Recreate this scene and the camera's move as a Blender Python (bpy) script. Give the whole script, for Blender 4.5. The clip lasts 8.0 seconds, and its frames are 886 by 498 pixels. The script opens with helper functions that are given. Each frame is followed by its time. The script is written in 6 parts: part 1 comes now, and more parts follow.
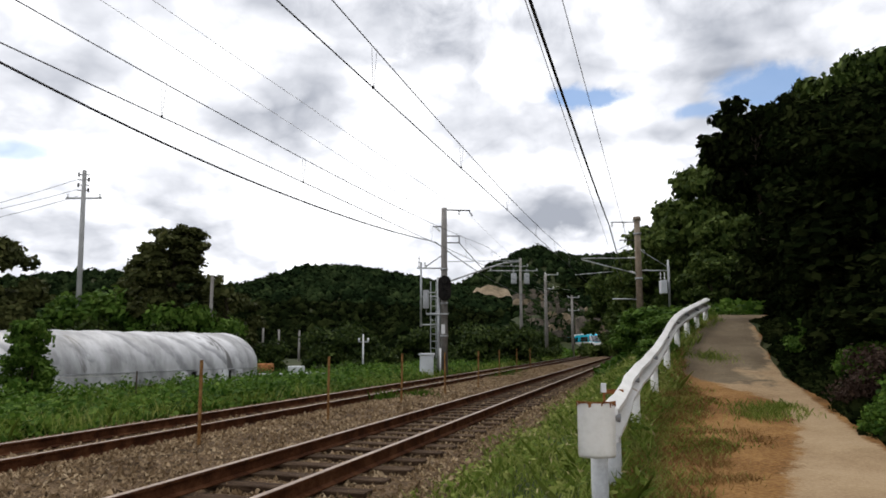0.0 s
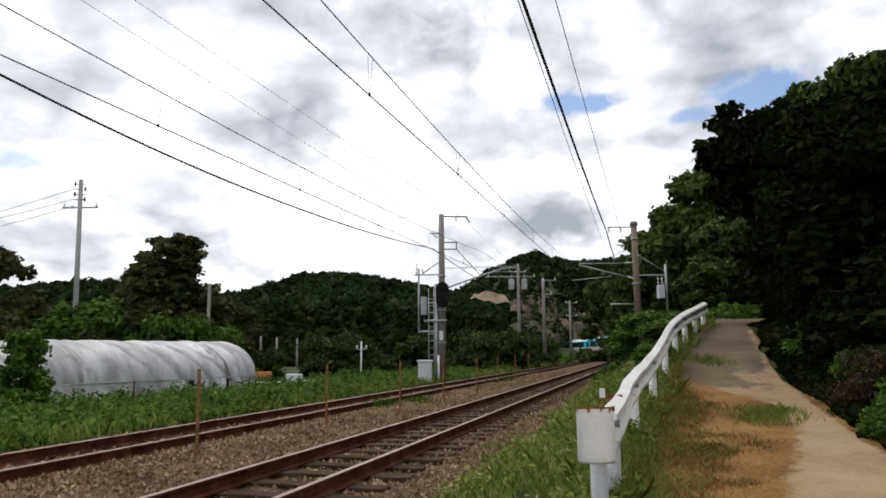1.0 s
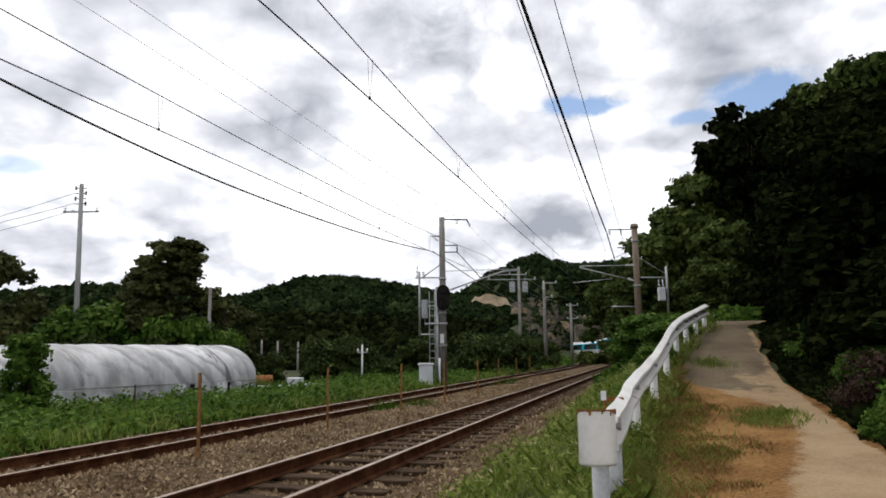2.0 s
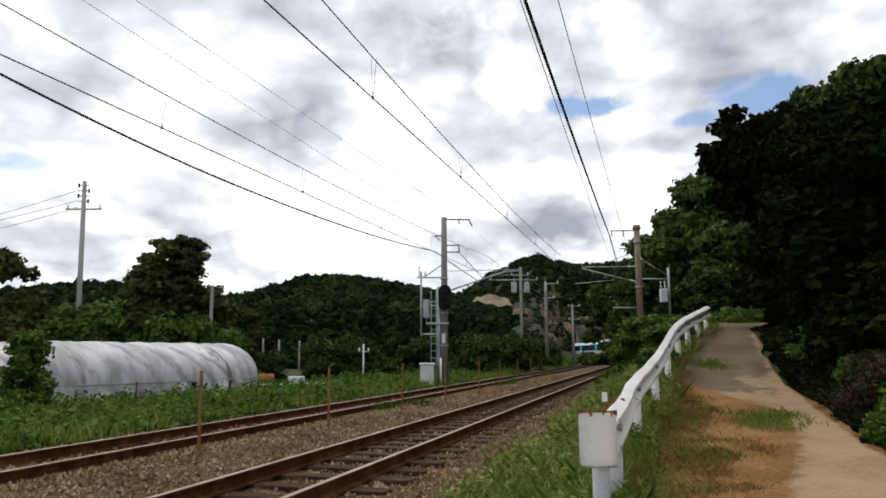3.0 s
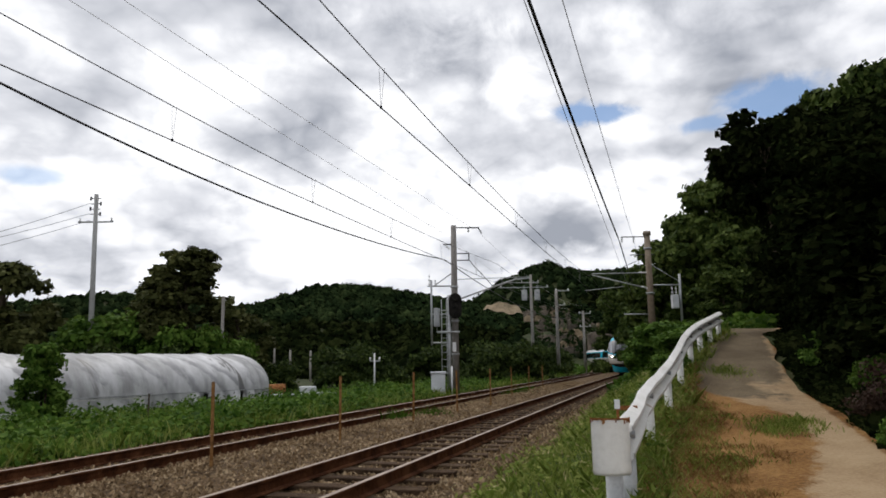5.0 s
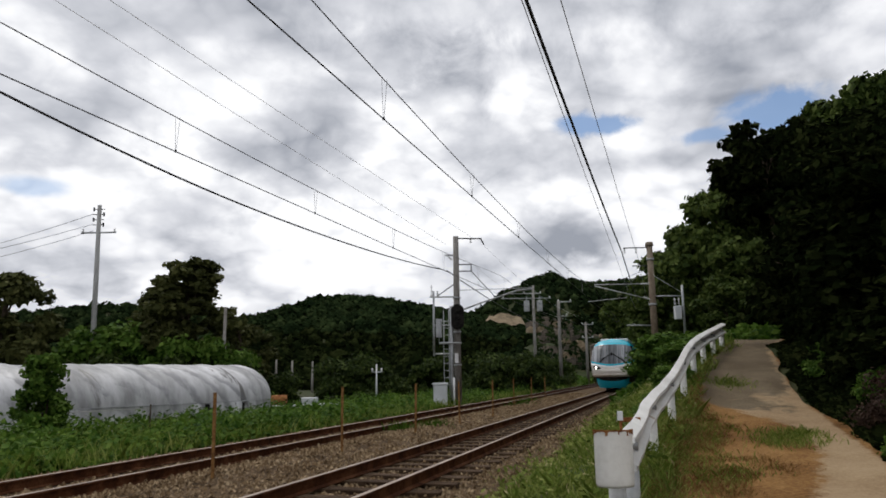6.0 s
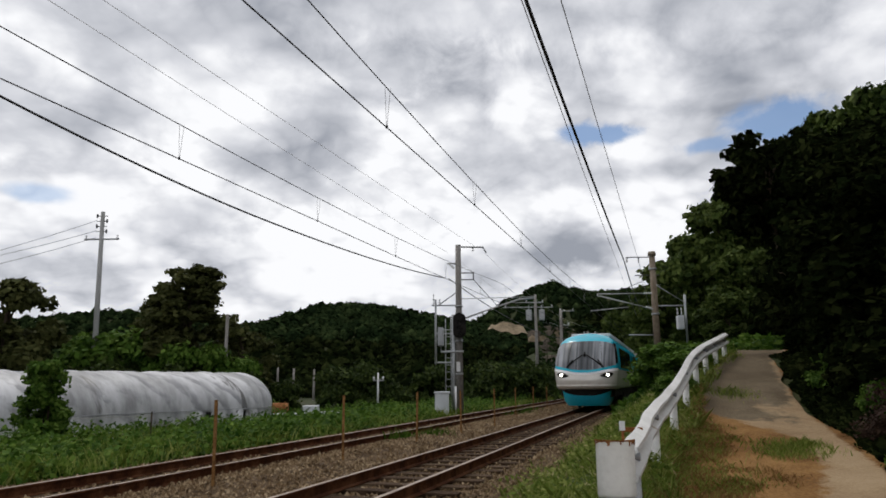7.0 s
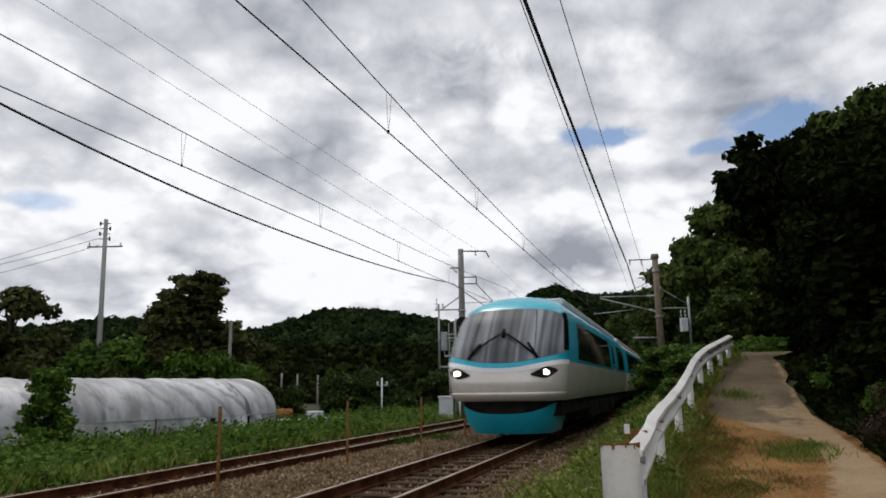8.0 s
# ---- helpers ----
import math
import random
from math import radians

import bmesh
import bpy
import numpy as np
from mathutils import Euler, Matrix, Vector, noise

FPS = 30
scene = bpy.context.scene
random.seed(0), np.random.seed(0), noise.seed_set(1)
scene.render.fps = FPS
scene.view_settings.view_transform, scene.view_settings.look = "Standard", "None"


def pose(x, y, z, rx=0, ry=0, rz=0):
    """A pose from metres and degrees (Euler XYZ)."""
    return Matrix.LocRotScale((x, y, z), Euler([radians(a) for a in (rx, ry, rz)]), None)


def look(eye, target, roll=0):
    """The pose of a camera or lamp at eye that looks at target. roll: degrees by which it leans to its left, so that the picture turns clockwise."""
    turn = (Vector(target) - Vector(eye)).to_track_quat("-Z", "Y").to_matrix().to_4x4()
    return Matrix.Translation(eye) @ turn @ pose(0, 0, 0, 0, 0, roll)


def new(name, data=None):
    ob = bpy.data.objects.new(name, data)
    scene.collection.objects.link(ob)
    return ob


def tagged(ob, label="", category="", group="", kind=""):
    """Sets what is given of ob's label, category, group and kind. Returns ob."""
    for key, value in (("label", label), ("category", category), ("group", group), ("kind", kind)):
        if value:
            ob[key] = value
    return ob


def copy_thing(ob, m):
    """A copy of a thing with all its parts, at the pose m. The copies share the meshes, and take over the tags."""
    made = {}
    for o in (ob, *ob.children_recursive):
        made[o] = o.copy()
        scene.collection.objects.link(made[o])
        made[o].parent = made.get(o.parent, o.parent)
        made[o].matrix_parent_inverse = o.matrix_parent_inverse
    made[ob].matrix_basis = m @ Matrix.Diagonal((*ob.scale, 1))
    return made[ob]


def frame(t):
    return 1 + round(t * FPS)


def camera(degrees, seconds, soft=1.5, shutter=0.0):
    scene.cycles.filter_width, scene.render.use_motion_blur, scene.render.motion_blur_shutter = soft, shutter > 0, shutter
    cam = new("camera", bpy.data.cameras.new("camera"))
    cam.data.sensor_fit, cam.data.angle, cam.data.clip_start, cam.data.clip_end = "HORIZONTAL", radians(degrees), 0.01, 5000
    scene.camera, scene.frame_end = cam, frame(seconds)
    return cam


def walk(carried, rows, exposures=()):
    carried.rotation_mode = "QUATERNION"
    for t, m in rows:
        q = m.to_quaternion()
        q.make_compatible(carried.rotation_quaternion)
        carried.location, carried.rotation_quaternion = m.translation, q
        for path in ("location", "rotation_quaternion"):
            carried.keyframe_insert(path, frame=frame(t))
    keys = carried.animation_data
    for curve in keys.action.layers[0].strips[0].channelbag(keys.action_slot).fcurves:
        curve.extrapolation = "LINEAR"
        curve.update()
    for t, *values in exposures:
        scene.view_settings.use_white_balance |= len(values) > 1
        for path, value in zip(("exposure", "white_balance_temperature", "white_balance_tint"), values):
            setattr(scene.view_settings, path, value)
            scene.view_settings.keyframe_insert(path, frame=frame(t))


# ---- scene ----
cam = camera(64.2, 8.0, soft=1.7, shutter=0.4)
EYE_Z = 1.2264
CAMERA_TURNS = [
    (0.0, 97.71, 0.02, 0.0), (0.5, 98.155, 0.488, 0.078), (1.0, 98.232, 0.517, -0.145), (1.5, 98.476, 0.817, -0.078),
    (3.0, 98.467, 0.267, 0.033), (3.5, 98.771, 0.383, 0.316), (4.0, 98.935, 0.438, 0.482), (4.5, 98.951, 0.683, 0.748),
    (6.0, 100.039, 0.748, 1.093), (6.5, 100.392, 0.566, 1.222), (7.0, 100.722, 0.42, 1.225), (7.5, 101.243, 0.802, 1.354),
    (8.0, 101.078, 0.889, 1.534)]
walk(cam, [(t, pose(0, 0, EYE_Z, rx, ry, rz)) for t, rx, ry, rz in CAMERA_TURNS],
     exposures=[(0.0, 0.0), (1.7, -0.02), (3.5, -0.1), (4.6, -0.18), (6.0, -0.36), (7.0, -0.42), (8.0, -0.42)])

# ---- sky and sun ----
SUN_ELEVATION, SUN_AZIMUTH = radians(58), radians(-25)   # azimuth from +y towards +x


def build_world():
    world = bpy.data.worlds.new("sky")
    scene.world = world
    world.use_nodes = True
    nt = world.node_tree
    nt.nodes.clear()
    N = lambda kind, **kw: node(nt, kind, **kw)
    L = nt.links.new
    out, bg = N("ShaderNodeOutputWorld"), N("ShaderNodeBackground")
    sky = N("ShaderNodeTexSky")
    sky.sky_type = "NISHITA"
    sky.sun_disc = False
    sky.sun_elevation, sky.sun_rotation = SUN_ELEVATION, SUN_AZIMUTH
    sky.altitude = 100
    coord = N("ShaderNodeTexCoord")
    sep = N("ShaderNodeSeparateXYZ")
    L(coord.outputs["Generated"], sep.inputs[0])
    # flatten the dome so that clouds shrink towards the horizon
    den = math_node(nt, "ADD", math_node(nt, "MAXIMUM", sep.outputs[2], 0.0), 0.42)
    px = math_node(nt, "DIVIDE", sep.outputs[0], den)
    py = math_node(nt, "DIVIDE", sep.outputs[1], den)
    flat = N("ShaderNodeCombineXYZ")
    L(px, flat.inputs[0]), L(py, flat.inputs[1]), L(math_node(nt, "MULTIPLY", sep.outputs[2], 0.6), flat.inputs[2])
    big = noise_node(nt, flat.outputs[0], 2.6, 8, 0.5, 0.15)
    fine = noise_node(nt, flat.outputs[0], 6.5, 8, 0.52, 0.25)
    warp = noise_node(nt, coord.outputs["Generated"], 11.0, 7, 0.62, 0.4)

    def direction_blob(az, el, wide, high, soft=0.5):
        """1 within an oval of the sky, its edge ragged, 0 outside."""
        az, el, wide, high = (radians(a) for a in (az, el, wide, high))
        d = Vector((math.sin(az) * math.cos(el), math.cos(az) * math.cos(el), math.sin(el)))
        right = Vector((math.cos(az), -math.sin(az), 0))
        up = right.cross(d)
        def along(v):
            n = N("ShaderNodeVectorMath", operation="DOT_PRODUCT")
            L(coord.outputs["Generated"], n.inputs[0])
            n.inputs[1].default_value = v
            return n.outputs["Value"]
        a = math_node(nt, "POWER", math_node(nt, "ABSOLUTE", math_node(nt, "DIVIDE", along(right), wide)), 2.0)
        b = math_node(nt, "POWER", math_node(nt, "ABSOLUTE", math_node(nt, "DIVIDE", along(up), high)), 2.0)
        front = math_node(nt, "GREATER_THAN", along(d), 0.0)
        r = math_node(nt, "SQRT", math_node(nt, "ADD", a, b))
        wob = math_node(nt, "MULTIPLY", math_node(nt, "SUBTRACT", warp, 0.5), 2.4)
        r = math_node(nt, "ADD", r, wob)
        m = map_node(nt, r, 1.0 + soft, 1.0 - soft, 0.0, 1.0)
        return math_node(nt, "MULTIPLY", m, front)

    def total(blobs):
        acc = None
        for s, *b in blobs:
            v = math_node(nt, "MULTIPLY", direction_blob(*b), s)
            acc = v if acc is None else math_node(nt, "ADD", acc, v)
        return acc
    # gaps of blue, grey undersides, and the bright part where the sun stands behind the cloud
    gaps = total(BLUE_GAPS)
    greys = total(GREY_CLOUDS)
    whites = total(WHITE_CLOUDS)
    shade = math_node(nt, "ADD", math_node(nt, "MULTIPLY", big, 0.55), math_node(nt, "MULTIPLY", fine, 0.45))
    shade = map_node(nt, shade, 0.40, 0.60, 0.0, 0.46)
    # rounded heads of cumulus, rolled over one another
    roll = N("ShaderNodeTexNoise")
    L(flat.outputs[0], roll.inputs["Vector"])
    roll.inputs["Scale"].default_value, roll.inputs["Detail"].default_value = 6.0, 4
    push = N("ShaderNodeVectorMath", operation="MULTIPLY_ADD")
    L(roll.outputs["Color"], push.inputs[0])
    push.inputs[1].default_value = (0.22, 0.22, 0.22)
    L(flat.outputs[0], push.inputs[2])
    for size, amount in ((5.0, 0.48), (13.0, 0.48)):
        puff = N("ShaderNodeTexVoronoi", feature="SMOOTH_F1")
        L(push.outputs[0], puff.inputs["Vector"])
        puff.inputs["Scale"].default_value = size
        puff.inputs["Smoothness"].default_value = 0.12
        shade = math_node(nt, "ADD", shade, math_node(nt, "MULTIPLY", math_node(nt, "SUBTRACT", puff.outputs["Distance"], 0.5), amount))
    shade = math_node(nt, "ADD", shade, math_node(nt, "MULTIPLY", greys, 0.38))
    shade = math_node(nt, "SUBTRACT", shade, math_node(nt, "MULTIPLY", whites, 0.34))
    ramp = N("ShaderNodeValToRGB")
    els = ramp.color_ramp.elements
    els[0].position, els[0].color = 0.0, (1.30, 1.31, 1.345, 1)
    els[1].position, els[1].color = 1.0, (0.43, 0.46, 0.53, 1)
    mid = els.new(0.38)
    mid.color = (0.90, 0.92, 0.985, 1)
    L(shade, ramp.inputs[0])
    blue = N("ShaderNodeMix", data_type="RGBA", blend_type="MULTIPLY")
    blue.inputs["Factor"].default_value = 1
    L(sky.outputs[0], blue.inputs["A"])
    blue.inputs["B"].default_value = (0.115, 0.125, 0.135, 1)
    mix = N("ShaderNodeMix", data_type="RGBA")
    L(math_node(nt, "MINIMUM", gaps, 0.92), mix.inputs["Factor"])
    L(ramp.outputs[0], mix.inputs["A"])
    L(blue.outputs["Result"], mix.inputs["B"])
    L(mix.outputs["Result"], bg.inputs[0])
    bg.inputs[1].default_value = 1.0
    L(bg.outputs[0], out.inputs[0])


def node(nt, kind, **kw):
    n = nt.nodes.new(kind)
    for k, v in kw.items():
        setattr(n, k, v)
    return n


def feed(nt, socket, value):
    if hasattr(value, "is_output"):
        nt.links.new(value, socket)
    else:
        socket.default_value = value


def math_node(nt, op, a, b=0.0):
    n = node(nt, "ShaderNodeMath", operation=op)
    feed(nt, n.inputs[0], a)
    feed(nt, n.inputs[1], b)
    return n.outputs[0]


def map_node(nt, v, a, b, c, d):
    n = node(nt, "ShaderNodeMapRange", interpolation_type="SMOOTHSTEP")
    feed(nt, n.inputs[0], v)
    for i, x in enumerate((a, b, c, d)):
        n.inputs[1 + i].default_value = x
    return n.outputs[0]


def noise_node(nt, vector, scale, detail=5, rough=0.55, distort=0.0):
    n = node(nt, "ShaderNodeTexNoise")
    if vector is not None:
        nt.links.new(vector, n.inputs["Vector"])
    for key, v in (("Scale", scale), ("Detail", detail), ("Roughness", rough), ("Distortion", distort)):
        n.inputs[key].default_value = v
    return n.outputs["Fac"]


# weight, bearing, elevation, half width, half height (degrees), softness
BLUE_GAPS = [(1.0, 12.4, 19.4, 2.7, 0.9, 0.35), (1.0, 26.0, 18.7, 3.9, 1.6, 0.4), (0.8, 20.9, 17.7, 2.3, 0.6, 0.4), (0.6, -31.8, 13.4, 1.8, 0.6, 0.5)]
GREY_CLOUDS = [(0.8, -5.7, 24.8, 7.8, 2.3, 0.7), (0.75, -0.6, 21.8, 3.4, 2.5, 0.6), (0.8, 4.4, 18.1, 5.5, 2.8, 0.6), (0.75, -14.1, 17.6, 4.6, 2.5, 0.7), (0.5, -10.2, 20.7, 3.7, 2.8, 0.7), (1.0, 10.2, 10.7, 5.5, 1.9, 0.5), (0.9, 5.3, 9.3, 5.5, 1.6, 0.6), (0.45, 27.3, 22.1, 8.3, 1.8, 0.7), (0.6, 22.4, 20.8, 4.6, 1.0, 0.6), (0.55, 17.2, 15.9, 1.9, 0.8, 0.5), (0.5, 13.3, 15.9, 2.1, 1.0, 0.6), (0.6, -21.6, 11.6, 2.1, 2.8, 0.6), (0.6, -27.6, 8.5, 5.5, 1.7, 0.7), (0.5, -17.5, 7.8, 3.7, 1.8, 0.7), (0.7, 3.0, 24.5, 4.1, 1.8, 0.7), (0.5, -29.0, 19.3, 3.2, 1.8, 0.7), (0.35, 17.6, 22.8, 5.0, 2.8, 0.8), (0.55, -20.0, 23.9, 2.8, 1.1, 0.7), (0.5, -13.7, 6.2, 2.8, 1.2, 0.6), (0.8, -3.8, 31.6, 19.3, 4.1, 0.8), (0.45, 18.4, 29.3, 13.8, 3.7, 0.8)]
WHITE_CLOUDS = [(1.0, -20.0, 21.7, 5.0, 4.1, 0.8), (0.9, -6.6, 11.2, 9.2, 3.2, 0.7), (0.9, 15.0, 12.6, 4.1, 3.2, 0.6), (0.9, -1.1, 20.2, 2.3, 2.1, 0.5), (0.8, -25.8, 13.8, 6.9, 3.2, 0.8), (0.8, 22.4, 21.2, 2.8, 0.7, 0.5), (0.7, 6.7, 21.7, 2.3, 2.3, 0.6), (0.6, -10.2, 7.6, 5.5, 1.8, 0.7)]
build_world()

sun = new("sun", bpy.data.lights.new("sun", "SUN"))
sun.data.energy, sun.data.angle, sun.data.color = 1.45, radians(14), (1.0, 0.95, 0.87)
SUN_DIR = Vector((math.sin(SUN_AZIMUTH) * math.cos(SUN_ELEVATION), math.cos(SUN_AZIMUTH) * math.cos(SUN_ELEVATION), math.sin(SUN_ELEVATION)))
sun.matrix_world = look(SUN_DIR * 60, (0, 0, 0))


# ---- materials ----
def material(name, colors, rough=0.8, metal=0.0, scale=3.0, fine=40.0, bump=0.2, spread=0.35, island=0.0, per_object=0.0,
             translucent=0.0, stretch=(1, 1, 1), spec=0.06, spots=None, coords="Object"):
    """A two-scale noise between two or three colours, with relief; spots: (colour, scale, threshold)."""
    m = bpy.data.materials.new(name)
    m.use_nodes = True
    nt = m.node_tree
    b = nt.nodes["Principled BSDF"]
    tc = node(nt, "ShaderNodeTexCoord")
    mp = node(nt, "ShaderNodeMapping")
    mp.inputs["Scale"].default_value = stretch
    nt.links.new(tc.outputs[coords], mp.inputs[0])
    v = mp.outputs[0]
    a = noise_node(nt, v, scale, 6, 0.6, 0.2)
    f = noise_node(nt, v, fine, 4, 0.6)
    t = math_node(nt, "ADD", math_node(nt, "MULTIPLY", a, 1 - spread), math_node(nt, "MULTIPLY", f, spread))
    t = map_node(nt, t, 0.33, 0.67, 0.0, 1.0)
    if island or per_object:
        if island:
            g = node(nt, "ShaderNodeNewGeometry").outputs["Random Per Island"]
            k = island
        else:
            g = node(nt, "ShaderNodeObjectInfo").outputs["Random"]
            k = per_object
        t = math_node(nt, "ADD", math_node(nt, "MULTIPLY", t, 1 - k), math_node(nt, "MULTIPLY", g, k))
    ramp = node(nt, "ShaderNodeValToRGB")
    els = ramp.color_ramp.elements
    while len(els) < len(colors):
        els.new(0.5)
    for i, c in enumerate(colors):
        els[i].position = i / (len(colors) - 1)
        els[i].color = (*c, 1)
    nt.links.new(t, ramp.inputs[0])
    col = ramp.outputs[0]
    for sc, size, thr in (spots or ()):
        s = noise_node(nt, v, size, 5, 0.65, 0.4)
        fac = map_node(nt, s, thr, thr + 0.09, 0, 1)
        mx = node(nt, "ShaderNodeMix", data_type="RGBA")
        nt.links.new(fac, mx.inputs["Factor"])
        nt.links.new(col, mx.inputs["A"])
        mx.inputs["B"].default_value = (*sc, 1)
        col = mx.outputs["Result"]
    nt.links.new(col, b.inputs["Base Color"])
    b.inputs["Roughness"].default_value = rough
    b.inputs["Metallic"].default_value = metal
    b.inputs["Specular IOR Level"].default_value = spec
    if bump:
        bn = node(nt, "ShaderNodeBump")
        bn.inputs["Strength"].default_value = bump
        bn.inputs["Distance"].default_value = 0.03
        nt.links.new(f, bn.inputs["Height"])
        nt.links.new(bn.outputs[0], b.inputs["Normal"])
    if translucent:
        tr = node(nt, "ShaderNodeBsdfTranslucent")
        nt.links.new(col, tr.inputs[0])
        mixs = node(nt, "ShaderNodeMixShader")
        mixs.inputs[0].default_value = translucent
        nt.links.new(b.outputs[0], mixs.inputs[1])
        nt.links.new(tr.outputs[0], mixs.inputs[2])
        nt.links.new(mixs.outputs[0], nt.nodes["Material Output"].inputs[0])
    return m


def glow(name, color, strength):
    m = bpy.data.materials.new(name)
    m.use_nodes = True
    b = m.node_tree.nodes["Principled BSDF"]
    b.inputs["Base Color"].default_value = (*color, 1)
    b.inputs["Emission Color"].default_value = (*color, 1)
    b.inputs["Emission Strength"].default_value = strength
    return m


M = {}
M["ground"] = material("ground_soil", [(0.012, 0.02, 0.006), (0.027, 0.038, 0.011), (0.05, 0.042, 0.02)], scale=0.35, fine=6, bump=0.5)
def lane_material():
    """Red-brown dirt, pale sand and grey worn concrete, laid by the surface attribute "soil" (red: sand, green: concrete)."""
    m = material("dirt_sand_and_worn_concrete", [(0.085, 0.040, 0.012), (0.18, 0.090, 0.030), (0.29, 0.165, 0.062)], scale=0.9, fine=26, bump=0.7, spread=0.45)
    nt = m.node_tree
    b = nt.nodes["Principled BSDF"]
    dirt = b.inputs["Base Color"].links[0].from_socket
    at = node(nt, "ShaderNodeAttribute", attribute_name="soil")
    sep = node(nt, "ShaderNodeSeparateColor")
    nt.links.new(at.outputs["Color"], sep.inputs[0])
    v = node(nt, "ShaderNodeTexCoord").outputs["Object"]
    rag, grit, patch = noise_node(nt, v, 2.6, 7, 0.68, 0.5), noise_node(nt, v, 34, 5, 0.65), noise_node(nt, v, 0.8, 6, 0.62, 0.4)

    def ramp(fac, cols):
        r = node(nt, "ShaderNodeValToRGB")
        while len(r.color_ramp.elements) < len(cols):
            r.color_ramp.elements.new(0.5)
        for i, c in enumerate(cols):
            r.color_ramp.elements[i].position = 0.3 + 0.4 * i / (len(cols) - 1)
            r.color_ramp.elements[i].color = (*c, 1)
        nt.links.new(fac, r.inputs[0])
        return r.outputs[0]
    both = math_node(nt, "ADD", math_node(nt, "MULTIPLY", patch, 0.6), math_node(nt, "MULTIPLY", grit, 0.4))
    sand = ramp(both, [(0.17, 0.105, 0.055), (0.31, 0.22, 0.13), (0.42, 0.315, 0.20)])
    grey = ramp(both, [(0.055, 0.040, 0.025), (0.125, 0.096, 0.062), (0.21, 0.165, 0.11)])
    col = dirt
    for amount, c in ((sep.outputs[0], sand), (sep.outputs[1], grey)):
        f = math_node(nt, "ADD", amount, math_node(nt, "MULTIPLY", math_node(nt, "SUBTRACT", math_node(nt, "ADD", math_node(nt, "MULTIPLY", rag, 0.75), math_node(nt, "MULTIPLY", grit, 0.25)), 0.5), 1.7))
        mx = node(nt, "ShaderNodeMix", data_type="RGBA")
        nt.links.new(map_node(nt, f, 0.35, 0.65, 0, 1), mx.inputs["Factor"])
        nt.links.new(col, mx.inputs["A"])
        nt.links.new(c, mx.inputs["B"])
        col = mx.outputs["Result"]
    nt.links.new(col, b.inputs["Base Color"])
    return m


M["lane"] = lane_material()
M["ballast"] = material("rusty_ballast_stone", [(0.05, 0.029, 0.015), (0.215, 0.145, 0.08), (0.52, 0.405, 0.26)], scale=1.2, fine=30, island=0.7, bump=0.5)
M["bed"] = material("ballast_bed", [(0.028, 0.017, 0.009), (0.10, 0.064, 0.035), (0.23, 0.16, 0.095)], scale=5, fine=38, spread=0.6, bump=1.0)
M["rail_side"] = material("rusted_rail_steel", [(0.028, 0.010, 0.005), (0.07, 0.026, 0.011), (0.125, 0.054, 0.025)], rough=0.85, scale=4, fine=60, bump=0.3)
M["rail_top"] = material("worn_rail_head", [(0.20, 0.14, 0.105), (0.36, 0.28, 0.225)], spec=0.3, rough=0.45, metal=0.5, scale=1.5, fine=30, bump=0.05)
M["sleeper"] = material("weathered_timber_sleeper", [(0.022, 0.013, 0.008), (0.07, 0.044, 0.027), (0.15, 0.105, 0.07)], scale=3, fine=30, bump=0.6,
                        stretch=(1, 6, 6), per_object=0.35)
M["concrete"] = material("weathered_concrete", [(0.11, 0.082, 0.056), (0.19, 0.15, 0.11), (0.28, 0.235, 0.185)], scale=1.2, fine=22, bump=0.3, stretch=(1, 1, 0.25))
M["grey_concrete"] = material("grey_weathered_concrete", [(0.13, 0.12, 0.11), (0.22, 0.205, 0.19), (0.32, 0.305, 0.29)], scale=1.2, fine=22, bump=0.3, stretch=(1, 1, 0.25))
M["pale_concrete"] = material("pale_spun_concrete", [(0.22, 0.22, 0.215), (0.34, 0.34, 0.335)], scale=1.2, fine=22, bump=0.2, stretch=(1, 1, 0.25))
M["galv"] = material("galvanised_steel", [(0.28, 0.29, 0.30), (0.42, 0.43, 0.44)], spec=0.35, rough=0.5, metal=0.5, scale=2, fine=30, bump=0.08)
M["dark_metal"] = material("dark_painted_metal", [(0.012, 0.012, 0.013), (0.03, 0.03, 0.032)], spec=0.35, rough=0.6, scale=3, fine=30, bump=0.05)
M["white_paint"] = material("worn_white_guardrail_paint", [(0.62, 0.61, 0.58), (0.80, 0.79, 0.77)], spec=0.35, rough=0.5, scale=1.6, fine=25, bump=0.1,
                            spots=[((0.45, 0.36, 0.27), 3.2, 0.68)])
M["rust"] = material("flaking_rust", [(0.10, 0.035, 0.012), (0.25, 0.10, 0.035), (0.38, 0.19, 0.08)], scale=8, fine=60, bump=0.6)
M["post_grey"] = material("grey_post_paint", [(0.33, 0.34, 0.35), (0.52, 0.53, 0.54)], spec=0.35, rough=0.5, scale=3, fine=30, bump=0.1,
                          spots=[((0.16, 0.13, 0.10), 5.0, 0.62)])
M["rust_post"] = material("rusty_yellow_post", [(0.10, 0.048, 0.018), (0.20, 0.10, 0.036), (0.30, 0.175, 0.07)], scale=6, fine=40, bump=0.3)
M["wire"] = material("weathered_wire", [(0.03, 0.03, 0.032), (0.06, 0.06, 0.065)], rough=0.6, scale=2, fine=10, bump=0)
M["wire_light"] = material("dull_copper_wire", [(0.22, 0.22, 0.23), (0.32, 0.32, 0.33)], rough=0.6, scale=2, fine=10, bump=0)
M["wire_pale"] = material("bleached_wire", [(0.55, 0.55, 0.56), (0.68, 0.68, 0.69)], rough=0.6, scale=2, fine=10, bump=0)
